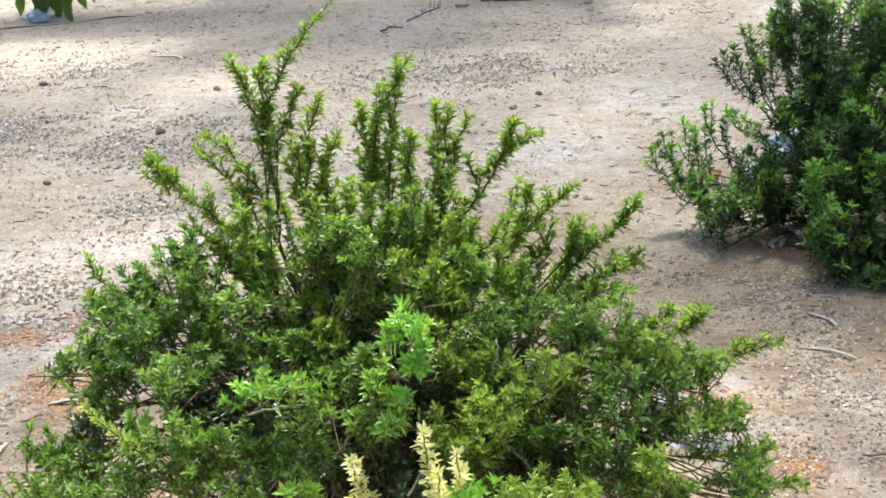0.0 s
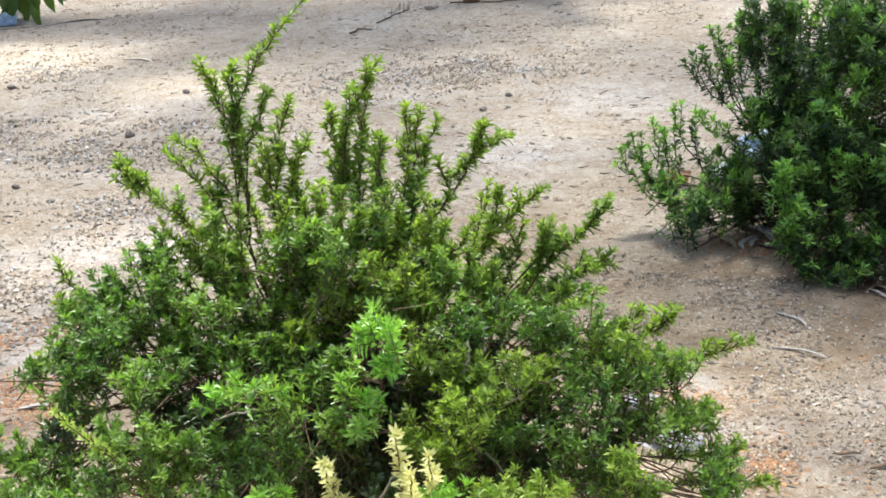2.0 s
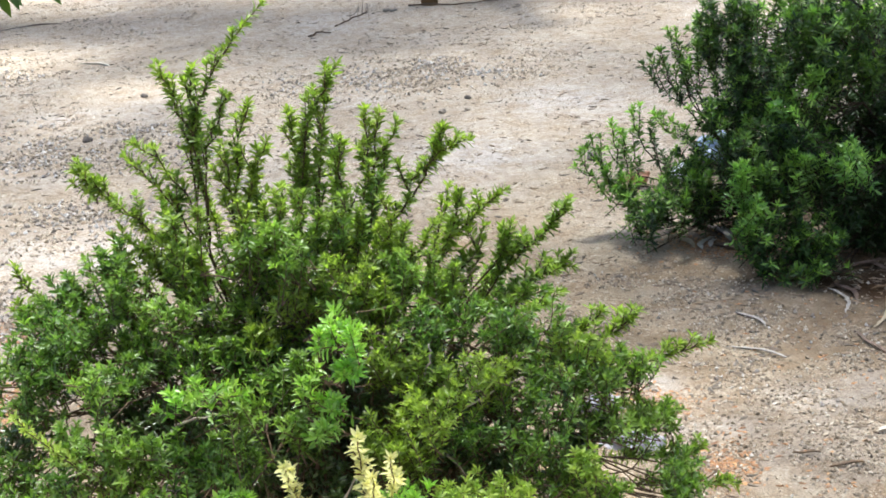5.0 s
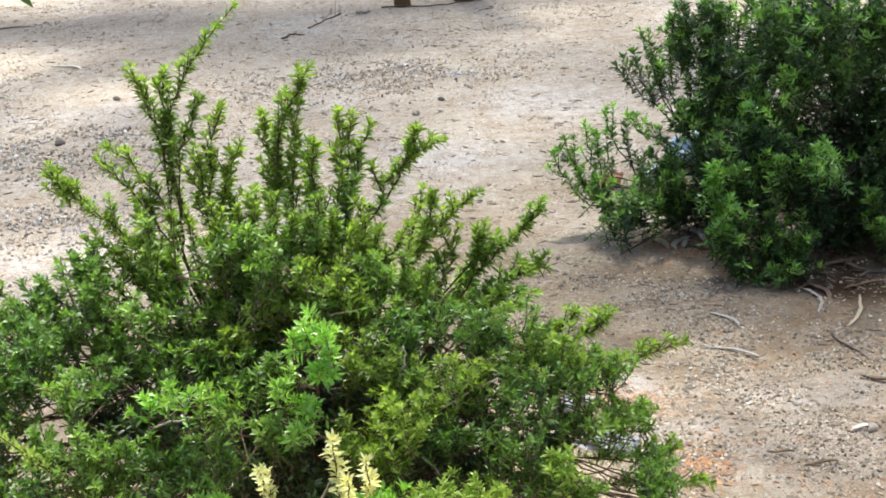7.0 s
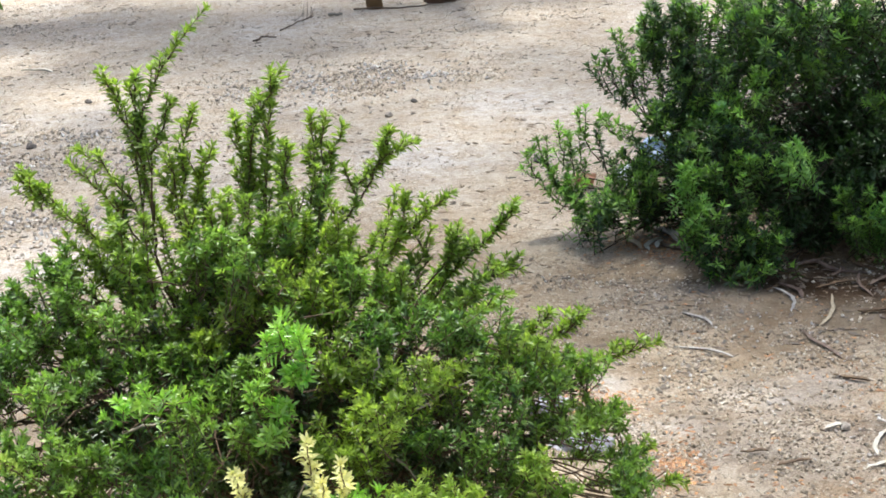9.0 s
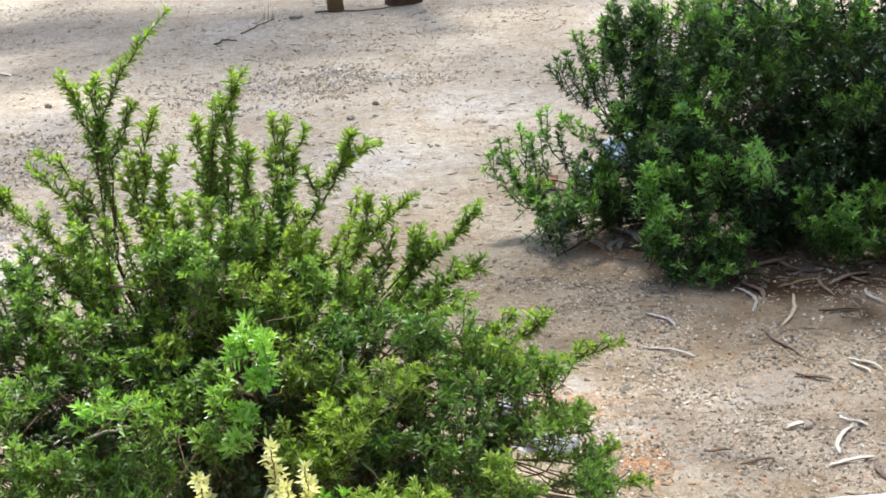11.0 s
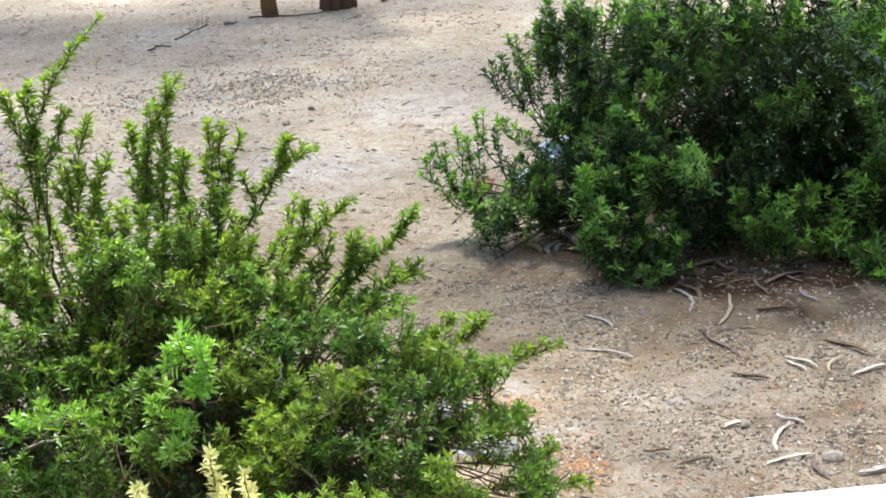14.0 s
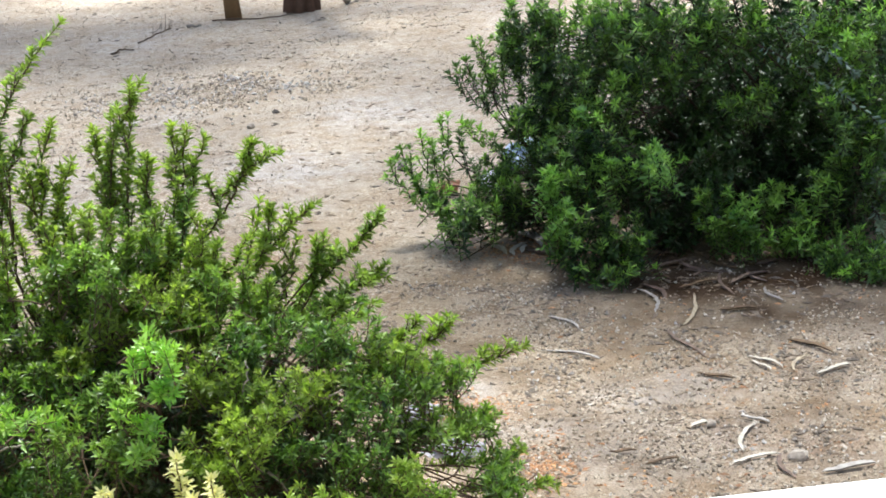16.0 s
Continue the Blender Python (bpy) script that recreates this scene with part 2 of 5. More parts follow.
class Foliage:
    """Gathers the leaves of a spray of shoots."""

    def __init__(self, rng, leaf=0.026, aspect=0.30, step=0.0044, tip_bright=0.3, droop=0.0):
        self.rng, self.leaf, self.aspect, self.step, self.tip_bright, self.droop = rng, leaf, aspect, step, tip_bright, droop
        self.rows = []

    def lay(self, q, along, face, ln, young):
        n = len(q)
        self.rows.append((q, along, face, ln, ln * self.aspect * (0.8 + 0.4 * self.rng.random(n)), np.clip(young, 0, 1)))

    def clothe(self, line, start=0.0, young=0.0, size=1.0):
        """Leaves in a spiral along a polyline, from that fraction up, and a star of leaves at its tip."""
        rng = self.rng
        p = np.asarray(line)
        seg = np.linalg.norm(np.diff(p, axis=0), axis=1)
        s = np.concatenate([[0], np.cumsum(seg)])
        n = max(4, int(s[-1] * (1 - start) / self.step))
        u = np.minimum(start + (1 - start) * (np.arange(n) + rng.random(n) * 0.7) / n, 1.0)
        d = u * s[-1]
        q = np.stack([np.interp(d, s, p[:, i]) for i in range(3)], axis=1)
        e = np.stack([np.interp(np.minimum(d + 0.01, s[-1] + 0.01), np.append(s, s[-1] + 0.01), np.append(p[:, i], 2 * p[-1, i] - p[-2, i])) for i in range(3)], axis=1)
        tan = unit(e - q + 1e-6)
        a = unit(np.cross(tan, np.array([0.2, 0.9, 0.35])))
        b = np.cross(tan, a)
        ang = np.arange(n) * 2.39996 + rng.normal(0, 0.4, n) + rng.random() * 6
        out = np.cos(ang)[:, None] * a + np.sin(ang)[:, None] * b
        w = np.clip((u - start) / (1 - start), 0, 1)
        open_ = np.radians(72 + self.droop * (1 - w) - 34 * w + rng.normal(0, 15, n))[:, None]
        along = np.cos(open_) * tan + np.sin(open_) * out
        ln = self.leaf * size * (0.6 + 0.55 * rng.random(n)) * (0.75 + 0.25 * np.minimum(1, w * 4))
        tipped = young * (0.5 + 0.5 * w) + self.tip_bright * w ** 3 * rng.random() ** 2
        self.lay(q, along, tan + rng.normal(0, 0.4, (n, 3)), ln, tipped * (0.6 + 0.5 * rng.random(n)))
        # the star at the tip, some stars paled as though sunlit
        k = 9
        ang = np.arange(k) * 2.39996 + rng.random() * 6
        t = unit(p[-1] - p[-2])
        a = unit(np.cross(t, np.array([0.2, 0.9, 0.35])))
        b = np.cross(t, a)
        open_ = np.radians(np.linspace(66, 14, k) + rng.normal(0, 8, k))[:, None]
        along = np.cos(open_) * t + np.sin(open_) * (np.cos(ang)[:, None] * a + np.sin(ang)[:, None] * b)
        ln = self.leaf * size * np.linspace(1.05, 0.5, k) * (0.85 + 0.3 * rng.random(k))
        self.lay(np.tile(p[-1], (k, 1)) - t * np.linspace(0.006, 0, k)[:, None], along, t + rng.normal(0, 0.25, (k, 3)), ln, (young + self.tip_bright * (rng.random() < 0.38) * (0.25 + 0.6 * rng.random())) * (0.7 + 0.45 * rng.random(k)))

    def mesh(self, name, material):
        c = [np.concatenate([r[i] for r in self.rows]) for i in range(6)]
        return blades(c[0], c[1], c[2], c[3], c[4], c[5], name, material)


def curved(rng, a, b, lift, n=9, wobble=0.012):
    """A slightly crooked branch from a to b, bowed by lift."""
    a, b = np.asarray(a, float), np.asarray(b, float)
    m = (a + b) / 2 + np.asarray(lift, float)
    p = bezier(a, m, b, n)
    w = rng.normal(0, wobble, (n, 3)) * np.sin(np.linspace(0, np.pi, n))[:, None]
    return p + w


def twigs_on(rng, line, count, lo, hi, reach, spread=0.75, rise=0.32):
    """Side twigs along a branch: each a short polyline that turns upwards."""
    p = np.asarray(line)
    found = []
    for k in range(count):
        u = lo + (hi - lo) * (k + rng.random()) / count
        i = min(int(u * (len(p) - 1)), len(p) - 2)
        q = p[i] + (p[i + 1] - p[i]) * (u * (len(p) - 1) - i)
        tan = unit(p[i + 1] - p[i])
        o = unit(rng.normal(0, 1, 3))
        o = unit(o - tan * o.dot(tan))
        d = unit(tan + o * spread + np.array([0, 0, 0.15]))
        ln = reach * (0.55 + 0.7 * rng.random()) * (1.15 - 0.6 * u)
        e = q + d * ln
        found.append(bezier(q, q + d * ln * 0.55, e + np.array([0, 0, ln * rise]), 5))
    return found


# ---- setting: ground, parapet ----
def blob(x, y, cx, cy, rx, ry, turn=0.0):
    c, s = math.cos(radians(turn)), math.sin(radians(turn))
    u = ((x - cx) * c + (y - cy) * s) / rx
    v = (-(x - cx) * s + (y - cy) * c) / ry
    return np.exp(-(u * u + v * v) ** 1.3)


def wave(x, y, k, seed):
    """Cheap smooth noise of about unit size, with waves of about 1/k metres."""
    r = np.random.RandomState(seed)
    total = np.zeros_like(x)
    for i in range(9):
        a, f, ph = r.rand() * 6.28, k * (0.6 + 1.6 * r.rand()), r.rand() * 6.28
        total += np.sin((x * math.cos(a) + y * math.sin(a)) * f * 6.28 + ph + 1.3 * np.sin((x * math.sin(a) - y * math.cos(a)) * f * 3.1 + ph * 2))
    return total / 3.0


def height(x, y):
    return 0.012 * wave(x, y, 0.35, 4) + 0.004 * wave(x, y, 1.6, 5)


def gravel_zone(x, y):
    z = 0.25 * np.clip(wave(x, y, 0.5, 7), 0, 1)
    for b in (blob(x, y, -1.75, 6.9, 0.75, 0.45, 10), blob(x, y, -0.35, 8.05, 0.75, 0.45, 0), blob(x, y, 0.9, 3.6, 0.5, 0.5),
              blob(x, y, -2.4, 7.3, 0.6, 0.4), blob(x, y, -1.35, 5.85, 0.5, 0.4), 0.9 * blob(x, y, -1.75, 4.9, 0.4, 0.5), 0.7 * blob(x, y, -2.8, 8.6, 0.7, 0.5), blob(x, y, 1.6, 3.9, 0.5, 0.4), blob(x, y, -1.5, 4.75, 0.4, 0.3)):
        z = np.maximum(z, b)
    return np.clip(z, 0, 1)


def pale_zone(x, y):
    # several of these patches lie on the sun gaps and brighten them by colour
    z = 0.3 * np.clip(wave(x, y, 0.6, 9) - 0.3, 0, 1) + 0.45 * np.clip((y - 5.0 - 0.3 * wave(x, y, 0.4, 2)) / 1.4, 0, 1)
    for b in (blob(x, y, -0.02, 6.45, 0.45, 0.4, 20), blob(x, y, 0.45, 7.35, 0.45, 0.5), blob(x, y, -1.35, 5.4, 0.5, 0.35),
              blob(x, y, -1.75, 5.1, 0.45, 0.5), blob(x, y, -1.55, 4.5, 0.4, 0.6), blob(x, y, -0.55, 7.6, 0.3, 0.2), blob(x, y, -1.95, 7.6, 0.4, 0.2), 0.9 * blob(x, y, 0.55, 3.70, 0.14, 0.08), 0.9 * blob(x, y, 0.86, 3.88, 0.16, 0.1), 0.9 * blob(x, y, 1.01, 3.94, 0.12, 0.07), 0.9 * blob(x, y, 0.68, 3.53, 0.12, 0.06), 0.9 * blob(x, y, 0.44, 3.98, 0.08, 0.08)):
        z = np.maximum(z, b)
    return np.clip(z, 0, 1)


def rust_zone(x, y):
    z = np.zeros_like(x)
    for b in (blob(x, y, -1.38, 4.12, 0.13, 0.16), blob(x, y, -1.62, 4.52, 0.12, 0.09), blob(x, y, 0.42, 3.84, 0.12, 0.09), blob(x, y, 0.53, 3.47, 0.08, 0.13),
              blob(x, y, -1.42, 4.65, 0.12, 0.09), blob(x, y, 1.0, 3.6, 0.1, 0.08), blob(x, y, 1.2, 3.45, 0.12, 0.1), blob(x, y, 0.85, 5.1, 0.2, 0.12)):
        z = np.maximum(z, b * np.clip(0.55 + 0.5 * wave(x, y, 5, 3), 0, 1))
    return np.clip(z, 0, 1)


def shaded_litter_zone(x, y):
    """Dark earth and leaf mould under and before the large shrub, with the shrub's shade painted in."""
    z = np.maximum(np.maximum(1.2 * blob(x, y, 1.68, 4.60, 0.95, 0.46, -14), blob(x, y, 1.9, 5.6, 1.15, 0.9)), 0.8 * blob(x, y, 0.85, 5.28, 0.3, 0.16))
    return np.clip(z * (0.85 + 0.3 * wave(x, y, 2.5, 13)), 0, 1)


def build_ground():
    near_x, near_y = np.arange(-5, 5.01, 0.05), np.arange(2.4, 12.41, 0.05)
    far = np.array([7, 11, 18, 30, 60, 120, 300, 900.0])
    xs = np.concatenate([-far[::-1], near_x, far])
    ys = np.concatenate([2.4 - far[::-1], near_y, 12.4 + far])
    X, Y = np.meshgrid(xs, ys)
    Z = height(X, Y) * (np.hypot(X, Y - 7) < 9)
    v = np.stack([X, Y, Z], axis=2).reshape(-1, 3)
    w = len(xs)
    i = (np.arange(len(ys) - 1)[:, None] * w + np.arange(w - 1)[None]).ravel()
    f = np.concatenate([np.stack([i, i + 1, i + w + 1], 1), np.stack([i, i + w + 1, i + w], 1)])
    ob = array_mesh("ground", v, f, SOIL, True)
    # the foreground soil is darkened as well, in uneven patches
    dark_zone = lambda x, y: np.maximum(shaded_litter_zone(x, y), 0.26 * np.clip((5.0 - y) / 0.5, 0, 1) * np.clip(0.65 + 0.6 * wave(x, y, 2.2, 17), 0, 1.4))
    for name, fn in (("gravel", gravel_zone), ("pale", pale_zone), ("rust", rust_zone), ("litter", dark_zone)):
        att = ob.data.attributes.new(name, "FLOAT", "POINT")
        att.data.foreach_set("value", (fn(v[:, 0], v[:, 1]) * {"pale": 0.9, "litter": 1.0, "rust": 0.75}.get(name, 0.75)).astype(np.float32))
    return tagged(ob, "dry sandy soil strewn with gravel and leaf crumbs", "ground", kind="structure")


def chips(name, x, y, size, tall, material, label, category, rng, long=1.2):
    """Small squashed stones or crumbs lying on the soil, as one mesh."""
    n = len(x)
    z = height(x, y)
    turn = rng.random(n) * 6.28
    ring = []
    for k in range(4):
        a = turn + k * 1.5708 + rng.normal(0, 0.25, n)
        r = size * (0.35 + 0.3 * rng.random(n)) * (long if k % 2 else 0.85)
        ring.append(np.stack([x + r * np.cos(a), y + r * np.sin(a), z + size * tall * (0.1 + 0.5 * rng.random(n))], 1))
    top = np.stack([x + size * 0.15 * rng.normal(0, 1, n), y + size * 0.15 * rng.normal(0, 1, n), z + size * tall * (0.7 + 0.6 * rng.random(n))], 1)
    low = np.stack([x, y, z - size * 0.2], 1)
    v = np.stack(ring + [top, low], 1).reshape(-1, 3)
    one = np.array([(0, 1, 4), (1, 2, 4), (2, 3, 4), (3, 0, 4), (1, 0, 5), (2, 1, 5), (3, 2, 5), (0, 3, 5)])
    f = (np.arange(n) * 6)[:, None, None] + one[None]
    return tagged(array_mesh(name, v, f.reshape(-1, 3), material), label, category, kind="stuff")


def scatter(rng, n, keep):
    """Random places on the open ground, thinned by keep(x, y)."""
    y = np.sqrt(rng.random(n) * (11.8 ** 2 - 3.0 ** 2) + 3.0 ** 2)
    x = (rng.random(n) - 0.5) * (0.88 * y) + 0.02 * y
    ok = rng.random(n) < keep(x, y)
    return x[ok], y[ok]


def build_parapet():
    bm = bmesh.new()
    bmesh.ops.create_cube(bm, size=1.0)
    for v in bm.verts:
        v.co = Vector((v.co.x * 8.0, v.co.y * 0.2, v.co.z * 1.0))
    bmesh.ops.bevel(bm, geom=list(bm.edges), offset=0.006, segments=2, affect="EDGES")
    me = bpy.data.meshes.new("parapet")
    bm.to_mesh(me)
    bm.free()
    me.materials.append(WHITE_PAINT)
    ob = new("parapet_wall", me)
    ob.location = (0, 1.24, 0.5)
    return tagged(ob, "low parapet wall with white painted top", "wall", kind="structure")


# unseen wall, added behind the camera to hold back skylight
def build_sky_block_wall():
    bm = bmesh.new()
    bmesh.ops.create_cube(bm, size=1.0)
    for v in bm.verts:
        v.co = Vector((v.co.x * 14.0, v.co.y * 0.3, v.co.z * 3.2))
    me = bpy.data.meshes.new("sky_block_wall")
    bm.to_mesh(me)
    bm.free()
    me.materials.append(CREAM_RENDER)
    ob = new("sky_block_wall", me)
    ob.location = (0, -1.6, 1.59)
    return tagged(ob, "plain cream rendered wall added unseen behind the parapet", "wall", kind="structure")


ground = build_ground()
build_parapet()
build_sky_block_wall()
rng = np.random.RandomState(11)


def patchy(x, y, k):
    """Uneven spread of loose stuff: thick in some hand-sized patches, swept bare in others."""
    return np.clip(0.45 + 0.75 * wave(x, y, k, 21) + 0.5 * wave(x, y, 3.2 * k, 22), 0.02, 1.8)


x, y = scatter(rng, 330000, lambda x, y: (0.13 + 0.62 * gravel_zone(x, y) + 0.40 * (y < 4.8)) * patchy(x, y, 1.7) * (1 - 0.97 * shaded_litter_zone(x, y)))
more = scatter(rng, 420000, lambda x, y: 0.75 * (y < 4.9) * (x > 0.2) * patchy(x + 1, y + 2, 2.6) * (1 - 0.9 * shaded_litter_zone(x, y)))
x, y = np.concatenate([x, more[0]]), np.concatenate([y, more[1]])
chips("gravel", x, y, 0.004 + 0.0015 * (y < 4.9) + 0.009 * rng.random(len(x)) ** 4 + 0.011 * (y > 4.6) * gravel_zone(x, y) * rng.random(len(x)), 0.6, GRAVEL, "loose grey and tan gravel chips on the soil", "gravel", rng)
x, y = scatter(rng, 150000, lambda x, y: (np.clip(1.3 * gravel_zone(x, y) - 0.35, 0, 1) * 0.55 * (y > 4.4) + 0.16 * (y < 4.5) * (x > 0.4)) * patchy(x, y, 2.3) * (1 - shaded_litter_zone(x, y)))
chips("pale_gravel", x, y, 0.005 + 0.007 * (y > 4.6) + 0.010 * rng.random(len(x)) ** 2, 0.7, PALE_GRAVEL, "pale grey and white stone chips in patches", "gravel", rng)
x, y = scatter(rng, 100000, lambda x, y: (0.14 + 0.25 * gravel_zone(x, y) + 0.40 * (y < 5)) * patchy(y, x, 2.1) + 0.8 * shaded_litter_zone(x, y))
chips("leaf_crumbs", x, y, 0.005 + 0.016 * rng.random(len(x)) ** 3, 0.3, CRUMBS, "dark crumbs of dead leaf and twig on sand", "leaf litter", rng, 2.4)
spots = ((-1.38, 4.12, 0.11, 0.13), (-1.62, 4.52, 0.10, 0.07), (-1.27, 3.98, 0.08, 0.12), (0.40, 3.86, 0.10, 0.08), (0.53, 3.47, 0.07, 0.11), (-1.42, 4.65, 0.10, 0.07), (0.85, 5.1, 0.2, 0.1))
x = np.concatenate([a + c * rng.normal(0, 0.7, int(15000 * (c * d) ** 0.8)) for a, b, c, d in spots])
y = np.concatenate([b + d * rng.normal(0, 0.7, int(15000 * (c * d) ** 0.8)) for a, b, c, d in spots])
more = scatter(rng, 90000, lambda x, y: 0.30 * (y < 4.7) * (x > 0.55) * patchy(x + 3, y, 1.9) * (1 - 0.85 * shaded_litter_zone(x, y)))
x, y = np.concatenate([x, more[0]]), np.concatenate([y, more[1]])
chips("rusty_litter", x, y, 0.004 + 0.008 * rng.random(len(x)), 0.35, RUST_CRUMBS, "rusty orange crumbs of dead leaves in patches", "leaf litter", rng, 2.0)


# ---- shrubs ----
def add_branch(shrub, rng, line, r0, r1, name, label="", bark=None):
    v, f = tube(line, np.linspace(r0, r1, len(line)), 6)
    return under(array_mesh(name, v, f, bark or SHRUB_WOOD, True), shrub, label)


def leader(shrub, rng, origin, tip, lift, foliage_args, leafy=0.5, twig_count=7, reach=0.11, young=0.0, material=None, size=1.0, rise=0.32, spread=0.6, root=None, bark=None):
    """One long shoot that stands clear of the crown: a woody part with its leaves."""
    line = curved(rng, origin, tip, lift, 12, 0.005)
    fol = Foliage(rng, **foliage_args)
    fol.clothe(line, leafy * 0.6, young, size)
    twigs = []
    for tw in twigs_on(rng, line, twig_count, max(0.15, leafy - 0.25), 0.88, reach, spread, rise):
        twigs.append(tube(tw, np.linspace(0.002, 0.0009, len(tw)), 4))
        fol.clothe(tw, 0.12, young, size)
    stem, girth = line, np.linspace(0.0028, 0.0012, len(line))
    if root is not None:
        stem = np.concatenate([curved(rng, root, line[0], (line[0] - line[1]) * 0.8, 8, 0.004)[:-1], line])
        girth = np.linspace(0.0030, 0.0012, len(stem))
    v, f = tube(stem, girth, 6)
    shoot = under(array_mesh("shoot", v, f, bark or SHRUB_WOOD, True), shrub)
    if twigs:
        v, f = joined(twigs)
        tagged(under(array_mesh("brushwood", v, f, bark or SHRUB_WOOD, True), shoot), kind="stuff")
    tagged(under(fol.mesh("leaves", material), shoot), kind="stuff")
    return shoot


def leafy_mound(shrub, rng, base, centre, radii, count, foliage_args, material, young, bark, size=1.0, length=0.10, upright=0.8, leafy=0.2):
    """A branch that ends in a mound of sprigs: stems from the shrub's foot, the sprigs that spring from them, their leaves."""
    centre, radii = np.asarray(centre, float), np.asarray(radii, float)
    foot = base + (centre - base) * np.array([0.12, 0.12, 0]) * (0.5 + rng.random())
    fork = centre - np.array([0, 0, 0.6]) * radii[2] + (base - centre) * np.array([0.22, 0.3, 0.1])
    fork[2] = max(0.02, fork[2])
    stem = tube(curved(rng, foot, fork, (centre - base) * np.array([0.12, 0.12, -0.05]), 9, 0.008), np.linspace(0.0065, 0.0035, 9), 6)
    wood, made = [], 0
    fol = Foliage(rng, **foliage_args)
    while made < count:
        d = unit(rng.normal(0, 1, 3))
        if d[2] < -0.55 or (d[1] > 0.3 and rng.random() < 0.75):
            continue
        stray = rng.random() < 0.22
        tip = centre + d * radii * (0.35 + 0.85 * rng.random() ** 0.7) * (1.35 if stray else 1.0)
        tip[2] = max(tip[2], 0.03)
        way = unit(np.array([0, 0, upright]) + 0.75 * d + rng.normal(0, 0.36, 3))
        ln = length * (0.6 + 0.8 * rng.random()) * (1.35 if stray else 1.0)
        low = tip - way * ln
        low[2] = max(low[2], 0.012)
        line = bezier(low, (low + tip) / 2 + rng.normal(0, 0.006, 3) + np.array([0, 0, -0.008]), tip, 6)
        y0 = young * (0.35 + 0.75 * rng.random()) if rng.random() < 0.35 + young else 0.0
        wood.append(tube(line, np.linspace(0.0017, 0.0009, 6), 3))
        if made % 4 == 0:
            wood.append(tube(curved(rng, fork, low, (0, 0, -0.01), 5, 0.004), np.linspace(0.0022, 0.0014, 5), 4))
        fol.clothe(line, leafy, y0, size)
        made += 1
    branch = under(array_mesh("branch", *stem, bark, True), shrub)
    v, f = joined(wood)
    tagged(under(array_mesh("brushwood", v, f, bark, True), branch), kind="stuff")
    tagged(under(fol.mesh("leaves", material), branch), kind="stuff")
    return branch


def crown(shrub, rng, heart, tips, foliage_args, material, twig_count, reach, leafy, wood_from=0.4, bark=None):
    """The dense body: branchlets from inside the shrub out to the given tips."""
    fol = Foliage(rng, **foliage_args)
    wood = []
    heart = np.asarray(heart)
    for tip in tips:
        a = heart + (tip - heart) * wood_from * (0.7 + 0.6 * rng.random())
        a[2] = max(0.03, a[2] * 0.8)
        line = curved(rng, a, tip, rng.normal(0, 0.03, 3) + np.array([0, 0, -0.04]), 8, 0.01)
        wood.append(tube(line, np.linspace(0.004, 0.0013, len(line)), 4))
        fol.clothe(line, leafy)
        for tw in twigs_on(rng, line, twig_count, leafy * 0.6, 0.9, reach, 0.9):
            wood.append(tube(tw, np.linspace(0.0018, 0.0008, len(tw)), 3))
            fol.clothe(tw, 0.08)
    v, f = joined(wood)
    tagged(under(array_mesh("brushwood", v, f, bark or SHRUB_WOOD, True), shrub), kind="stuff")
    return tagged(under(fol.mesh("foliage", material), shrub), kind="stuff")


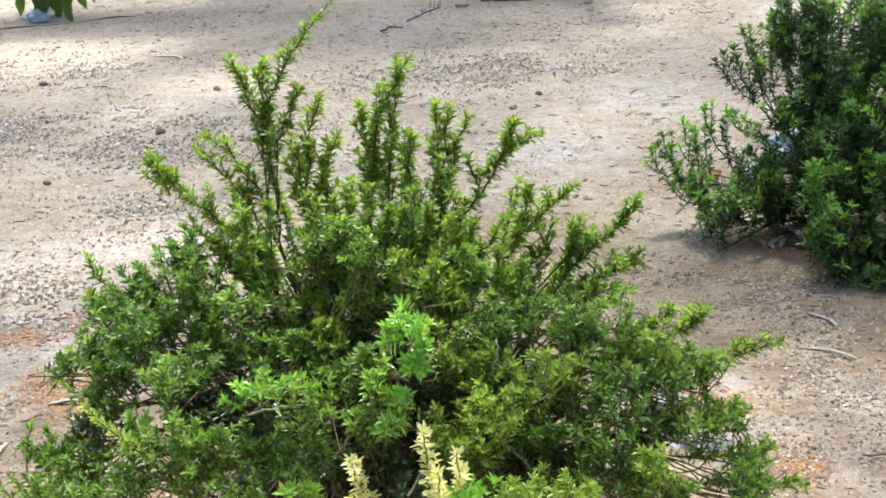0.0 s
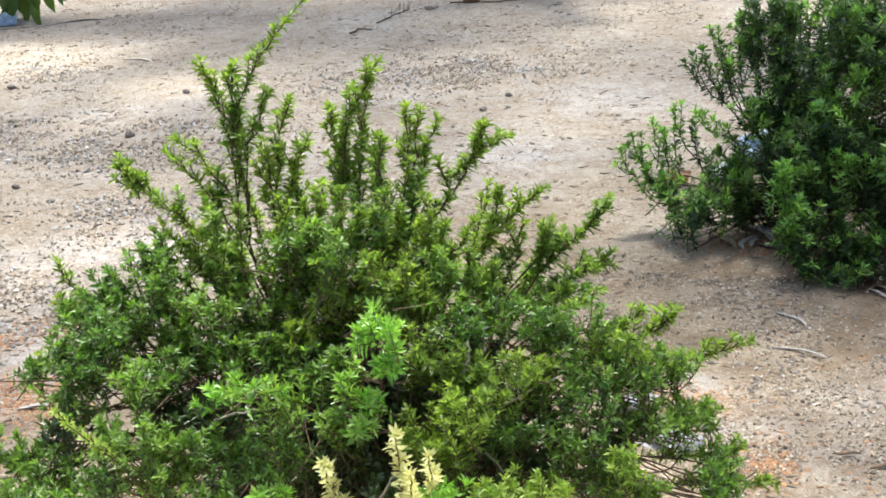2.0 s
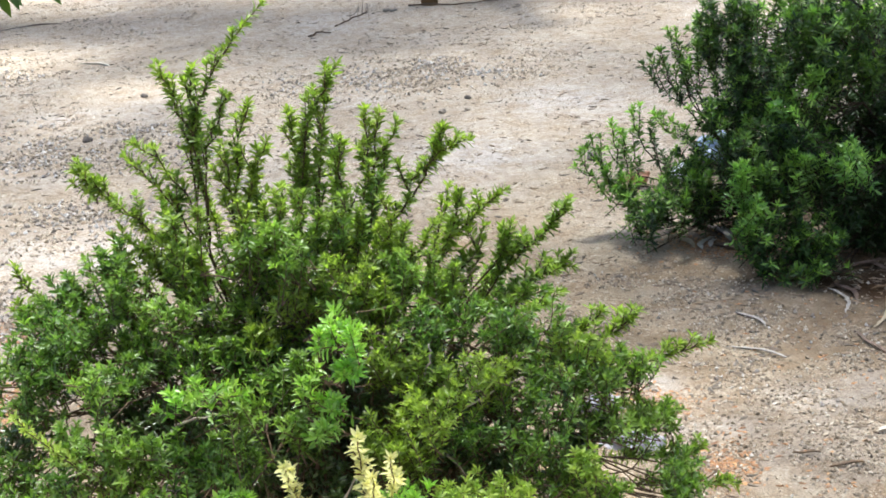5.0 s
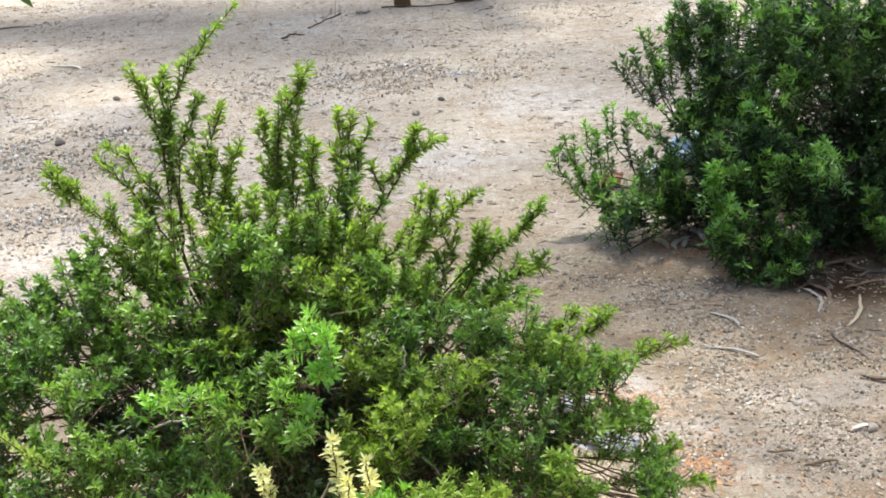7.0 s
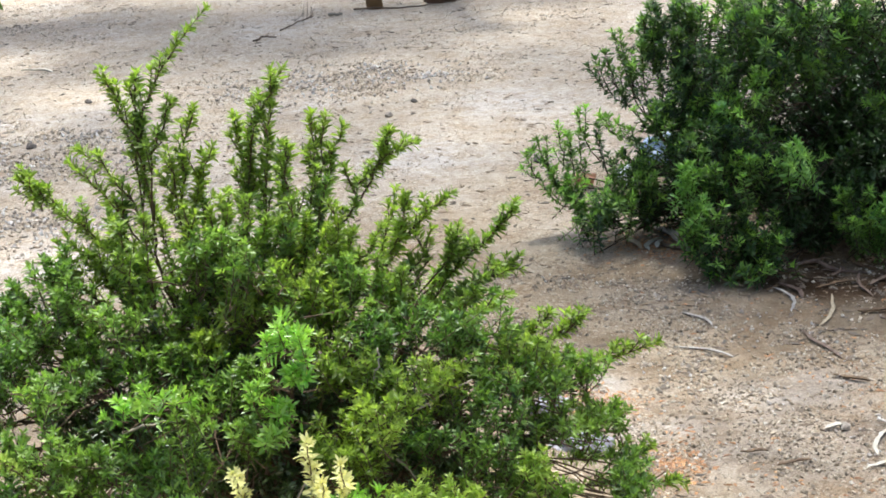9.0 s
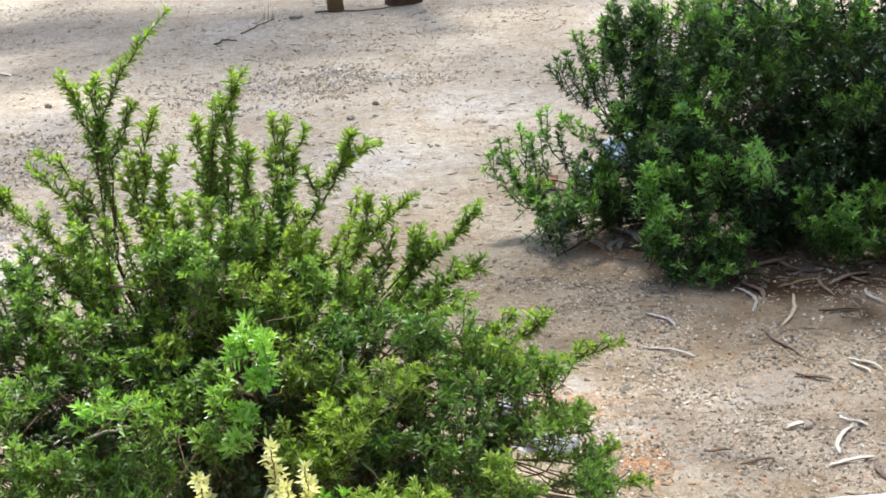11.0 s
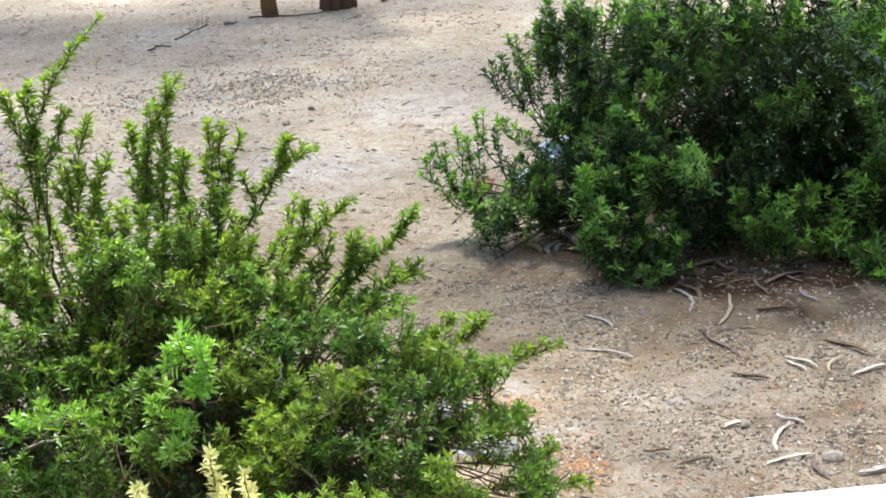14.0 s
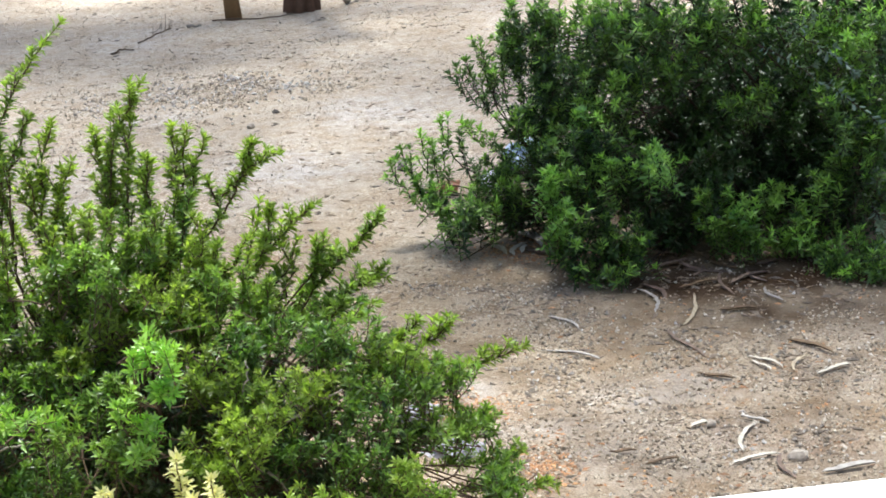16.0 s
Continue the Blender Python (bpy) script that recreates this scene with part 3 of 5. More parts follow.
def build_near_shrub():
    rng = np.random.RandomState(5)
    base = np.array([-0.40, 3.42, 0.0])
    shrub = thing("shrub", (0, 0, 0), "bushy green shrub with small glossy leaves and long upright shoots", "shrub")
    args = dict(leaf=0.0215, aspect=0.27, step=0.0034, tip_bright=0.45)
    for k in range(13):
        a = 6.28 * k / 13 + rng.normal(0, 0.15)
        top = base + np.array([0.5 * math.cos(a), 0.36 * math.sin(a), 0.32 + 0.25 * rng.random()])
        foot = base + np.array([0.06 * math.cos(a), 0.05 * math.sin(a), -0.02])
        add_branch(shrub, rng, curved(rng, foot, top, (0, 0, 0.06), 9), 0.011, 0.0025, "stem")
    wand = dict(leaf=0.0245, aspect=0.25, step=0.0027, tip_bright=0.12, droop=18)
    # the long shoots: foot, a point half way, tip
    def spray(foot, half, tip, leafy, twigs, reach, young=0.0):
        middle = (np.array(foot) + np.array(tip)) / 2
        if foot[2] < 0.622:
            root = base + np.array([0.05 * rng.normal(), 0.04 * rng.normal(), 0])
        elif foot[2] < 0.70:
            root = np.array([foot[0] * 0.75 - 0.10, 3.43, 0.40])
        else:
            # forks off the tallest shoot
            root = np.array([-0.597, 3.425, 0.62]) if abs(foot[0] + 0.59) < 0.02 else None
        leader(shrub, rng, foot, tip, 2 * (np.array(half) - middle), wand, leafy * 0.2, int(twigs * 1.5), reach * 0.6, young * 0.5 + 0.08 * rng.random(), SPRAY_LEAF, 1.0, 0.35, 0.42, root)

    spray((-0.600, 3.42, 0.619), (-0.587, 3.42, 0.913), (-0.427, 3.42, 1.153), leafy=0.34, twigs=12, reach=0.085)
    spray((-0.586, 3.41, 0.751), (-0.616, 3.40, 0.932), (-0.666, 3.40, 1.037), leafy=0.30, twigs=9, reach=0.07)
    spray((-0.592, 3.43, 0.720), (-0.605, 3.44, 0.884), (-0.591, 3.44, 1.025), leafy=0.4, twigs=8, reach=0.07)
    spray((-0.584, 3.40, 0.754), (-0.557, 3.38, 0.884), (-0.515, 3.38, 0.968), leafy=0.35, twigs=7, reach=0.07, young=0.3)
    spray((-0.529, 3.41, 0.619), (-0.511, 3.40, 0.814), (-0.479, 3.40, 0.944), leafy=0.35, twigs=9, reach=0.07)
    spray((-0.520, 3.39, 0.625), (-0.486, 3.36, 0.761), (-0.440, 3.36, 0.856), leafy=0.3, twigs=9, reach=0.09, young=0.3)
    spray((-0.519, 3.38, 0.628), (-0.520, 3.34, 0.768), (-0.524, 3.34, 0.853), leafy=0.3, twigs=9, reach=0.08, young=0.2)
    spray((-0.405, 3.41, 0.613), (-0.357, 3.40, 0.856), (-0.278, 3.40, 1.019), leafy=0.22, twigs=15, reach=0.085)
    spray((-0.388, 3.43, 0.606), (-0.388, 3.44, 0.784), (-0.391, 3.44, 0.911), leafy=0.25, twigs=12, reach=0.08)
    spray((-0.347, 3.40, 0.627), (-0.335, 3.38, 0.798), (-0.310, 3.38, 0.945), leafy=0.3, twigs=10, reach=0.075)
    spray((-0.590, 3.40, 0.625), (-0.640, 3.38, 0.788), (-0.726, 3.38, 0.880), leafy=0.45, twigs=5, reach=0.07, young=0.7)
    spray((-0.595, 3.39, 0.629), (-0.675, 3.36, 0.770), (-0.741, 3.36, 0.859), leafy=0.5, twigs=4, reach=0.06, young=0.6)
    spray((-0.611, 3.40, 0.600), (-0.723, 3.38, 0.696), (-0.860, 3.38, 0.827), leafy=0.28, twigs=12, reach=0.075)
    spray((-0.821, 3.40, 0.746), (-0.831, 3.38, 0.785), (-0.847, 3.38, 0.833), leafy=0.1, twigs=6, reach=0.06)
    spray((-0.305, 3.40, 0.612), (-0.295, 3.38, 0.746), (-0.284, 3.38, 0.860), leafy=0.25, twigs=9, reach=0.07, young=0.2)
    spray((-0.226, 3.42, 0.589), (-0.230, 3.42, 0.769), (-0.230, 3.42, 0.915), leafy=0.4, twigs=9, reach=0.08)
    spray((-0.229, 3.42, 0.641), (-0.221, 3.42, 0.769), (-0.197, 3.42, 0.908), leafy=0.55, twigs=5, reach=0.06)
    spray((-0.228, 3.43, 0.664), (-0.203, 3.44, 0.775), (-0.165, 3.44, 0.882), leafy=0.45, twigs=6, reach=0.06)
    spray((-0.214, 3.41, 0.578), (-0.130, 3.40, 0.757), (-0.009, 3.40, 0.841), leafy=0.38, twigs=11, reach=0.075)
    spray((-0.145, 3.41, 0.704), (-0.091, 3.40, 0.806), (-0.061, 3.40, 0.869), leafy=0.3, twigs=6, reach=0.06, young=0.2)
    spray((-0.118, 3.41, 0.521), (-0.038, 3.40, 0.645), (0.061, 3.40, 0.723), leafy=0.32, twigs=10, reach=0.08)
    spray((-0.117, 3.40, 0.538), (-0.062, 3.38, 0.646), (-0.040, 3.38, 0.727), leafy=0.3, twigs=8, reach=0.07, young=0.2)
    spray((-0.020, 3.40, 0.494), (0.107, 3.38, 0.599), (0.189, 3.38, 0.689), leafy=0.28, twigs=12, reach=0.08)
    spray((0.007, 3.39, 0.536), (0.045, 3.36, 0.596), (0.053, 3.36, 0.636), leafy=0.3, twigs=6, reach=0.06)
    spray((0.002, 3.38, 0.421), (0.103, 3.34, 0.536), (0.195, 3.34, 0.559), leafy=0.3, twigs=12, reach=0.08)
    spray((0.001, 3.36, 0.402), (0.051, 3.30, 0.475), (0.101, 3.30, 0.530), leafy=0.25, twigs=9, reach=0.07)
    spray((0.071, 3.36, 0.306), (0.229, 3.30, 0.389), (0.322, 3.30, 0.456), leafy=0.28, twigs=12, reach=0.085)
    spray((0.073, 3.38, 0.324), (0.184, 3.34, 0.389), (0.252, 3.34, 0.449), leafy=0.3, twigs=8, reach=0.07)
    spray((0.070, 3.37, 0.261), (0.291, 3.32, 0.319), (0.487, 3.32, 0.378), leafy=0.25, twigs=15, reach=0.08)
    spray((-0.902, 3.39, 0.471), (-0.969, 3.36, 0.545), (-1.008, 3.36, 0.625), leafy=0.45, twigs=4, reach=0.04)
    spray((-0.692, 3.38, 0.519), (-0.751, 3.34, 0.601), (-0.769, 3.34, 0.666), leafy=0.3, twigs=9, reach=0.09, young=0.2)
    spray((-0.675, 3.37, 0.548), (-0.695, 3.32, 0.631), (-0.722, 3.32, 0.664), leafy=0.3, twigs=8, reach=0.08)
    spray((-0.812, 3.37, 0.448), (-0.868, 3.32, 0.522), (-0.879, 3.32, 0.590), leafy=0.3, twigs=9, reach=0.08)
    spray((-0.815, 3.38, 0.430), (-0.939, 3.34, 0.491), (-1.011, 3.34, 0.521), leafy=0.25, twigs=10, reach=0.08)
    spray((-0.820, 3.36, 0.357), (-0.966, 3.30, 0.402), (-1.076, 3.30, 0.412), leafy=0.3, twigs=10, reach=0.07)
    spray((0.206, 3.37, 0.187), (0.301, 3.32, 0.205), (0.393, 3.32, 0.199), leafy=0.2, twigs=10, reach=0.07)
    spray((0.202, 3.35, 0.114), (0.357, 3.28, 0.127), (0.461, 3.28, 0.150), leafy=0.2, twigs=10, reach=0.07)
    spray((0.237, 3.33, 0.052), (0.401, 3.24, 0.077), (0.528, 3.24, 0.075), leafy=0.2, twigs=10, reach=0.06)
    def shoot(ox, oz, tx, tz, ty=3.4, bow=0.02, **kw):
        leader(shrub, rng, (ox, (ty + base[1]) / 2, oz), (tx, ty, tz), (bow, 0, -0.02), args, material=kw.pop("material", SHRUB_LEAF), **kw)

    def front(y, x, z, ox, oz, **kw):
        # the same bearing, on the near face of the crown
        shoot(ox, oz, x * y / 3.0, 1.7 - (1.7 - z) * y / 3.0, ty=y, **kw)
    # arching shoot at the left, its yellow sunlight given by leaf colour
    front(2.78, -0.948, 0.424, -0.72, 0.10, leafy=0.05, twig_count=3, young=0.55, reach=0.03, size=0.95, material=YELLOW_GREEN_LEAF)
    front(2.77, -0.93, 0.395, -0.70, 0.10, leafy=0.05, twig_count=2, young=0.4, reach=0.03, size=0.9, material=YELLOW_GREEN_LEAF)
    for px, pz, py in ((-0.268, 0.340, 2.70), (-0.421, 0.285, 2.70), (-0.205, 0.290, 2.68), (-0.245, 0.250, 2.66)):
        front(py, px, pz, px * 0.9 - 0.02, 0.10, leafy=0.45, twig_count=4, young=0.6, reach=0.04, material=YELLOW_LEAF, size=1.05, bow=0.0)

    # the body: mounds of sprigs
    def mound(x, y, z, across, tall, material, young):
        big = material in (SUNLIT_LIME_LEAF, LIT_LEAF)
        count = int((10 + 5200 * across * tall) * (0.55 if big else 1.0))
        leafy_mound(shrub, rng, base, (x, y, z), (across, 0.6 * across + 0.03, tall), count, args, material, young, SHRUB_WOOD, 1.25 if big else 1.0, 0.05 if big else 0.09)
    mound(-0.788, 3.30, 0.641, 0.053, 0.047, SHRUB_LEAF, 0.25)
    mound(-0.752, 3.25, 0.606, 0.047, 0.035, SHRUB_LEAF, 0.2)
    mound(-0.484, 3.15, 0.492, 0.045, 0.040, SHRUB_LEAF, 0.08)
    mound(-0.428, 3.05, 0.467, 0.045, 0.040, SHRUB_LEAF, 0.08)
    mound(-0.401, 3.20, 0.481, 0.045, 0.040, SHRUB_LEAF, 0.08)
    mound(-0.351, 3.00, 0.375, 0.035, 0.040, SHRUB_LEAF, 0.08)
    mound(-0.683, 3.20, 0.497, 0.050, 0.040, SHRUB_LEAF, 0.2)
    mound(-0.597, 3.10, 0.493, 0.050, 0.040, SHRUB_LEAF, 0.2)
    mound(-0.559, 3.25, 0.501, 0.045, 0.040, SHRUB_LEAF, 0.2)
    mound(-0.750, 3.30, 0.528, 0.050, 0.035, SHRUB_LEAF, 0.2)
    mound(-0.663, 3.35, 0.632, 0.060, 0.046, SPRAY_LEAF, 0.1)
    mound(-0.621, 3.30, 0.598, 0.045, 0.039, SHRUB_LEAF, 0.1)
    mound(-0.639, 3.18, 0.585, 0.080, 0.034, SHRUB_LEAF, 0.4)
    mound(-0.881, 3.30, 0.582, 0.036, 0.033, SHRUB_LEAF, 0.1)
    mound(-0.917, 3.25, 0.550, 0.068, 0.037, SHRUB_LEAF, 0.15)
    mound(-0.816, 3.20, 0.538, 0.080, 0.055, SHRUB_LEAF, 0.1)
    mound(-0.891, 3.15, 0.522, 0.062, 0.045, SHRUB_LEAF, 0.1)
    mound(-0.962, 3.15, 0.481, 0.032, 0.027, SHRUB_LEAF, 0.0)
    mound(-1.058, 3.25, 0.419, 0.019, 0.023, SHRUB_LEAF, 0.0)
    mound(-0.872, 3.10, 0.479, 0.064, 0.044, SHRUB_LEAF, 0.1)
    mound(-0.768, 3.00, 0.488, 0.048, 0.028, SHRUB_LEAF, 0.6)
    mound(-0.927, 3.10, 0.418, 0.069, 0.039, SHRUB_LEAF, 0.1)
    mound(-0.690, 3.20, 0.475, 0.080, 0.048, SHRUB_LEAF, 0.0)
    mound(-0.732, 3.10, 0.472, 0.056, 0.039, SHRUB_LEAF, 0.0)
    mound(-1.064, 3.10, 0.295, 0.056, 0.044, SHRUB_LEAF, 0.0)
    mound(-0.980, 3.05, 0.283, 0.066, 0.049, SHRUB_LEAF, 0.0)
    mound(-1.060, 2.95, 0.275, 0.063, 0.026, SHRUB_LEAF, 0.35)
    mound(-0.964, 2.90, 0.283, 0.052, 0.021, SHRUB_LEAF, 0.25)
    mound(-0.746, 2.90, 0.400, 0.071, 0.044, SHRUB_LEAF, 0.6)
    mound(-0.825, 2.95, 0.398, 0.034, 0.034, SHRUB_LEAF, 0.5)
    mound(-0.716, 2.88, 0.335, 0.041, 0.033, SHRUB_LEAF, 0.4)
    mound(-0.846, 2.90, 0.318, 0.069, 0.040, SHRUB_LEAF, 0.1)
    mound(-0.659, 2.90, 0.372, 0.040, 0.031, SHRUB_LEAF, 0.2)
    mound(-0.596, 2.92, 0.480, 0.042, 0.021, SUNLIT_LIME_LEAF, 0.1)
    mound(-0.524, 2.90, 0.507, 0.050, 0.031, LIT_LEAF, 0.5)
    mound(-0.460, 2.90, 0.483, 0.042, 0.031, SHRUB_LEAF, 0.6)
    mound(-0.573, 2.92, 0.377, 0.061, 0.035, SHRUB_LEAF, 0.1)
    mound(-0.502, 2.88, 0.357, 0.060, 0.037, SHRUB_LEAF, 0.15)
    mound(-0.602, 2.86, 0.322, 0.059, 0.037, SHRUB_LEAF, 0.15)
    mound(-0.483, 2.80, 0.327, 0.036, 0.020, LIT_LEAF, 0.3)
    mound(-0.442, 3.25, 0.636, 0.068, 0.061, SHRUB_LEAF, 0.0)
    mound(-0.478, 3.20, 0.703, 0.037, 0.030, SHRUB_LEAF, 0.4)
    mound(-0.411, 3.20, 0.727, 0.028, 0.018, SHRUB_LEAF, 0.7)
    mound(-0.496, 3.25, 0.569, 0.064, 0.047, SHRUB_LEAF, 0.0)
    mound(-0.381, 3.15, 0.684, 0.045, 0.032, SHRUB_LEAF, 0.5)
    mound(-0.370, 3.20, 0.575, 0.069, 0.055, SPRAY_LEAF, 0.0)
    mound(-0.295, 3.25, 0.697, 0.056, 0.038, SHRUB_LEAF, 0.35)
    mound(-0.274, 3.15, 0.643, 0.051, 0.040, SPRAY_LEAF, 0.3)
    mound(-0.298, 3.10, 0.583, 0.042, 0.038, SHRUB_LEAF, 0.1)
    mound(-0.259, 2.88, 0.608, 0.025, 0.043, SUNLIT_LIME_LEAF, 0.3)
    mound(-0.305, 2.88, 0.603, 0.017, 0.014, SUNLIT_LIME_LEAF, 0.2)
    mound(-0.260, 2.88, 0.551, 0.027, 0.027, SUNLIT_LIME_LEAF, 0.2)
    mound(-0.357, 2.95, 0.535, 0.023, 0.019, SHRUB_LEAF, 0.3)
    mound(-0.345, 2.88, 0.508, 0.023, 0.029, LIT_LEAF, 0.6)
    mound(-0.292, 2.86, 0.476, 0.018, 0.018, SUNLIT_LIME_LEAF, 0.1)
    mound(-0.323, 2.85, 0.435, 0.025, 0.018, LIT_LEAF, 0.6)
    mound(-0.379, 2.87, 0.440, 0.021, 0.015, SHRUB_LEAF, 0.5)
    mound(-0.192, 3.30, 0.670, 0.031, 0.038, SPRAY_LEAF, 0.2)
    mound(-0.156, 3.20, 0.620, 0.046, 0.055, SHRUB_LEAF, 0.5)
    mound(-0.215, 3.15, 0.573, 0.045, 0.054, SPRAY_LEAF, 0.1)
    mound(-0.124, 3.10, 0.532, 0.042, 0.042, SHRUB_LEAF, 0.1)
    mound(-0.049, 3.15, 0.541, 0.047, 0.032, SHRUB_LEAF, 0.15)
    mound(-0.078, 3.30, 0.557, 0.031, 0.031, SPRAY_LEAF, 0.1)
    mound(-0.137, 3.05, 0.467, 0.053, 0.053, SPRAY_LEAF, 0.0)
    mound(-0.204, 3.05, 0.488, 0.044, 0.055, SPRAY_LEAF, 0.0)
    mound(-0.093, 2.98, 0.443, 0.075, 0.035, SPRAY_LEAF, 0.5)
    mound(-0.002, 3.02, 0.473, 0.063, 0.036, SPRAY_LEAF, 0.35)
    mound(0.030, 3.12, 0.518, 0.043, 0.029, SHRUB_LEAF, 0.2)
    mound(0.093, 3.12, 0.513, 0.076, 0.047, SHRUB_LEAF, 0.3)
    mound(0.172, 3.12, 0.472, 0.076, 0.045, SPRAY_LEAF, 0.35)
    mound(0.110, 3.05, 0.450, 0.066, 0.042, SHRUB_LEAF, 0.1)
    mound(0.226, 3.10, 0.419, 0.064, 0.037, SHRUB_LEAF, 0.2)
    mound(0.299, 3.15, 0.408, 0.054, 0.029, SHRUB_LEAF, 0.1)
    mound(0.084, 3.00, 0.399, 0.084, 0.041, SHRUB_LEAF, 0.0)
    mound(-0.126, 2.92, 0.413, 0.054, 0.035, SPRAY_LEAF, 0.6)
    mound(-0.205, 2.92, 0.380, 0.050, 0.050, SPRAY_LEAF, 0.0)
    mound(-0.030, 2.95, 0.366, 0.061, 0.032, SHRUB_LEAF, 0.0)
    mound(0.102, 2.95, 0.348, 0.061, 0.030, SHRUB_LEAF, 0.0)
    mound(0.209, 3.05, 0.342, 0.053, 0.035, SHRUB_LEAF, 0.2)
    mound(0.308, 3.10, 0.325, 0.040, 0.022, SHRUB_LEAF, 0.3)
    mound(0.216, 2.95, 0.230, 0.053, 0.023, SHRUB_LEAF, 0.25)
    mound(0.372, 3.05, 0.191, 0.046, 0.028, SHRUB_LEAF, 0.1)
    mound(0.382, 3.00, 0.190, 0.043, 0.019, SHRUB_LEAF, 0.1)
    mound(0.120, 2.90, 0.280, 0.050, 0.033, SHRUB_LEAF, 0.1)
    mound(0.175, 2.90, 0.320, 0.029, 0.023, YELLOW_GREEN_LEAF, 0.4)
    mound(0.009, 2.82, 0.306, 0.059, 0.022, YELLOW_GREEN_LEAF, 0.5)
    mound(-0.076, 2.80, 0.313, 0.038, 0.022, YELLOW_GREEN_LEAF, 0.5)
    mound(-0.163, 2.82, 0.304, 0.049, 0.022, SUNLIT_LIME_LEAF, 0.1)
    mound(-0.151, 2.88, 0.349, 0.039, 0.034, SPRAY_LEAF, 0.2)
    mound(-0.492, 3.12, 0.491, 0.048, 0.038, SHRUB_LEAF, 0.0)
    mound(-0.421, 3.08, 0.449, 0.037, 0.037, SHRUB_LEAF, 0.1)
    mound(-0.452, 3.15, 0.528, 0.043, 0.033, SPRAY_LEAF, 0.0)
    mound(0.396, 3.20, 0.176, 0.039, 0.024, SHRUB_LEAF, 0.1)
    mound(0.157, 2.98, 0.240, 0.041, 0.029, SHRUB_LEAF, 0.1)
    mound(0.373, 3.20, 0.269, 0.028, 0.020, SHRUB_LEAF, 0.1)
    # darker sprigs set back between them, the hollows' shade in their colour
    mound(-0.976, 3.15, 0.327, 0.054, 0.043, INNER_SHADE_LEAF, 0.0)
    mound(-0.513, 3.30, 0.435, 0.080, 0.068, INNER_SHADE_LEAF, 0.0)
    mound(-0.413, 3.30, 0.456, 0.068, 0.068, INNER_SHADE_LEAF, 0.0)
    mound(-0.453, 3.15, 0.364, 0.087, 0.065, INNER_SHADE_LEAF, 0.0)
    mound(-0.354, 3.15, 0.423, 0.065, 0.065, INNER_SHADE_LEAF, 0.0)
    mound(-0.376, 3.05, 0.328, 0.074, 0.053, INNER_SHADE_LEAF, 0.0)
    mound(-0.442, 3.00, 0.304, 0.072, 0.052, INNER_SHADE_LEAF, 0.0)
    mound(-0.331, 3.00, 0.249, 0.083, 0.041, INNER_SHADE_LEAF, 0.0)
    mound(-0.237, 3.10, 0.376, 0.053, 0.064, INNER_SHADE_LEAF, 0.0)
    mound(-0.101, 3.05, 0.292, 0.074, 0.053, INNER_SHADE_LEAF, 0.0)
    mound(-0.005, 3.15, 0.345, 0.065, 0.054, INNER_SHADE_LEAF, 0.0)
    mound(-0.034, 3.00, 0.250, 0.072, 0.041, INNER_SHADE_LEAF, 0.0)
    mound(-0.660, 3.10, 0.368, 0.075, 0.043, INNER_SHADE_LEAF, 0.0)
    mound(-0.741, 3.10, 0.385, 0.064, 0.043, INNER_SHADE_LEAF, 0.0)
    mound(-0.537, 3.05, 0.348, 0.063, 0.032, INNER_SHADE_LEAF, 0.0)
    mound(0.036, 3.05, 0.261, 0.074, 0.042, INNER_SHADE_LEAF, 0.0)
    mound(0.165, 3.10, 0.271, 0.053, 0.043, INNER_SHADE_LEAF, 0.0)
    mound(-0.611, 3.30, 0.452, 0.057, 0.046, INNER_SHADE_LEAF, 0.0)
    mound(-0.468, 3.30, 0.380, 0.068, 0.068, INNER_SHADE_LEAF, 0.0)
    mound(-0.095, 3.20, 0.430, 0.066, 0.055, INNER_SHADE_LEAF, 0.0)
    # upright olive shoots on the near face, under the long ones
    def upright(foot, tip):
        leader(shrub, rng, foot, tip, (0.02 * rng.normal(), 0, 0.01), wand, 0.1, 8, 0.045, 0.12 * rng.random(), SPRAY_LEAF, 1.0, 0.4, 0.4, base + np.array([0.05 * rng.normal(), 0, 0.05]))
    upright((-0.501, 3.27, 0.543), (-0.491, 3.22, 0.783))
    upright((-0.456, 3.27, 0.532), (-0.439, 3.22, 0.772))
    upright((-0.382, 3.27, 0.554), (-0.356, 3.22, 0.792))
    upright((-0.355, 3.27, 0.501), (-0.324, 3.22, 0.742))
    upright((-0.282, 3.27, 0.511), (-0.242, 3.22, 0.750))
    upright((-0.240, 3.27, 0.535), (-0.194, 3.22, 0.772))
    upright((-0.201, 3.27, 0.469), (-0.149, 3.22, 0.709))
    upright((-0.163, 3.27, 0.402), (-0.106, 3.22, 0.646))
    upright((-0.580, 3.27, 0.524), (-0.580, 3.22, 0.767))
    upright((-0.625, 3.27, 0.497), (-0.630, 3.22, 0.741))
    upright((-0.349, 3.27, 0.410), (-0.317, 3.22, 0.656))
    upright((-0.269, 3.27, 0.407), (-0.225, 3.22, 0.652))
    upright((-0.401, 3.27, 0.435), (-0.376, 3.22, 0.680))
    upright((-0.115, 3.27, 0.374), (-0.051, 3.22, 0.619))
    upright((-0.305, 3.27, 0.547), (-0.269, 3.22, 0.784))
    upright((-0.433, 3.27, 0.559), (-0.414, 3.22, 0.797))
    # lesser shoots behind and between the long ones
    for k in range(32):
        x = -0.74 + 0.92 * (k + rng.random()) / 32
        top = 0.85 - 0.55 * max(0.0, x + 0.27) - 0.7 * max(0.0, -0.58 - x)
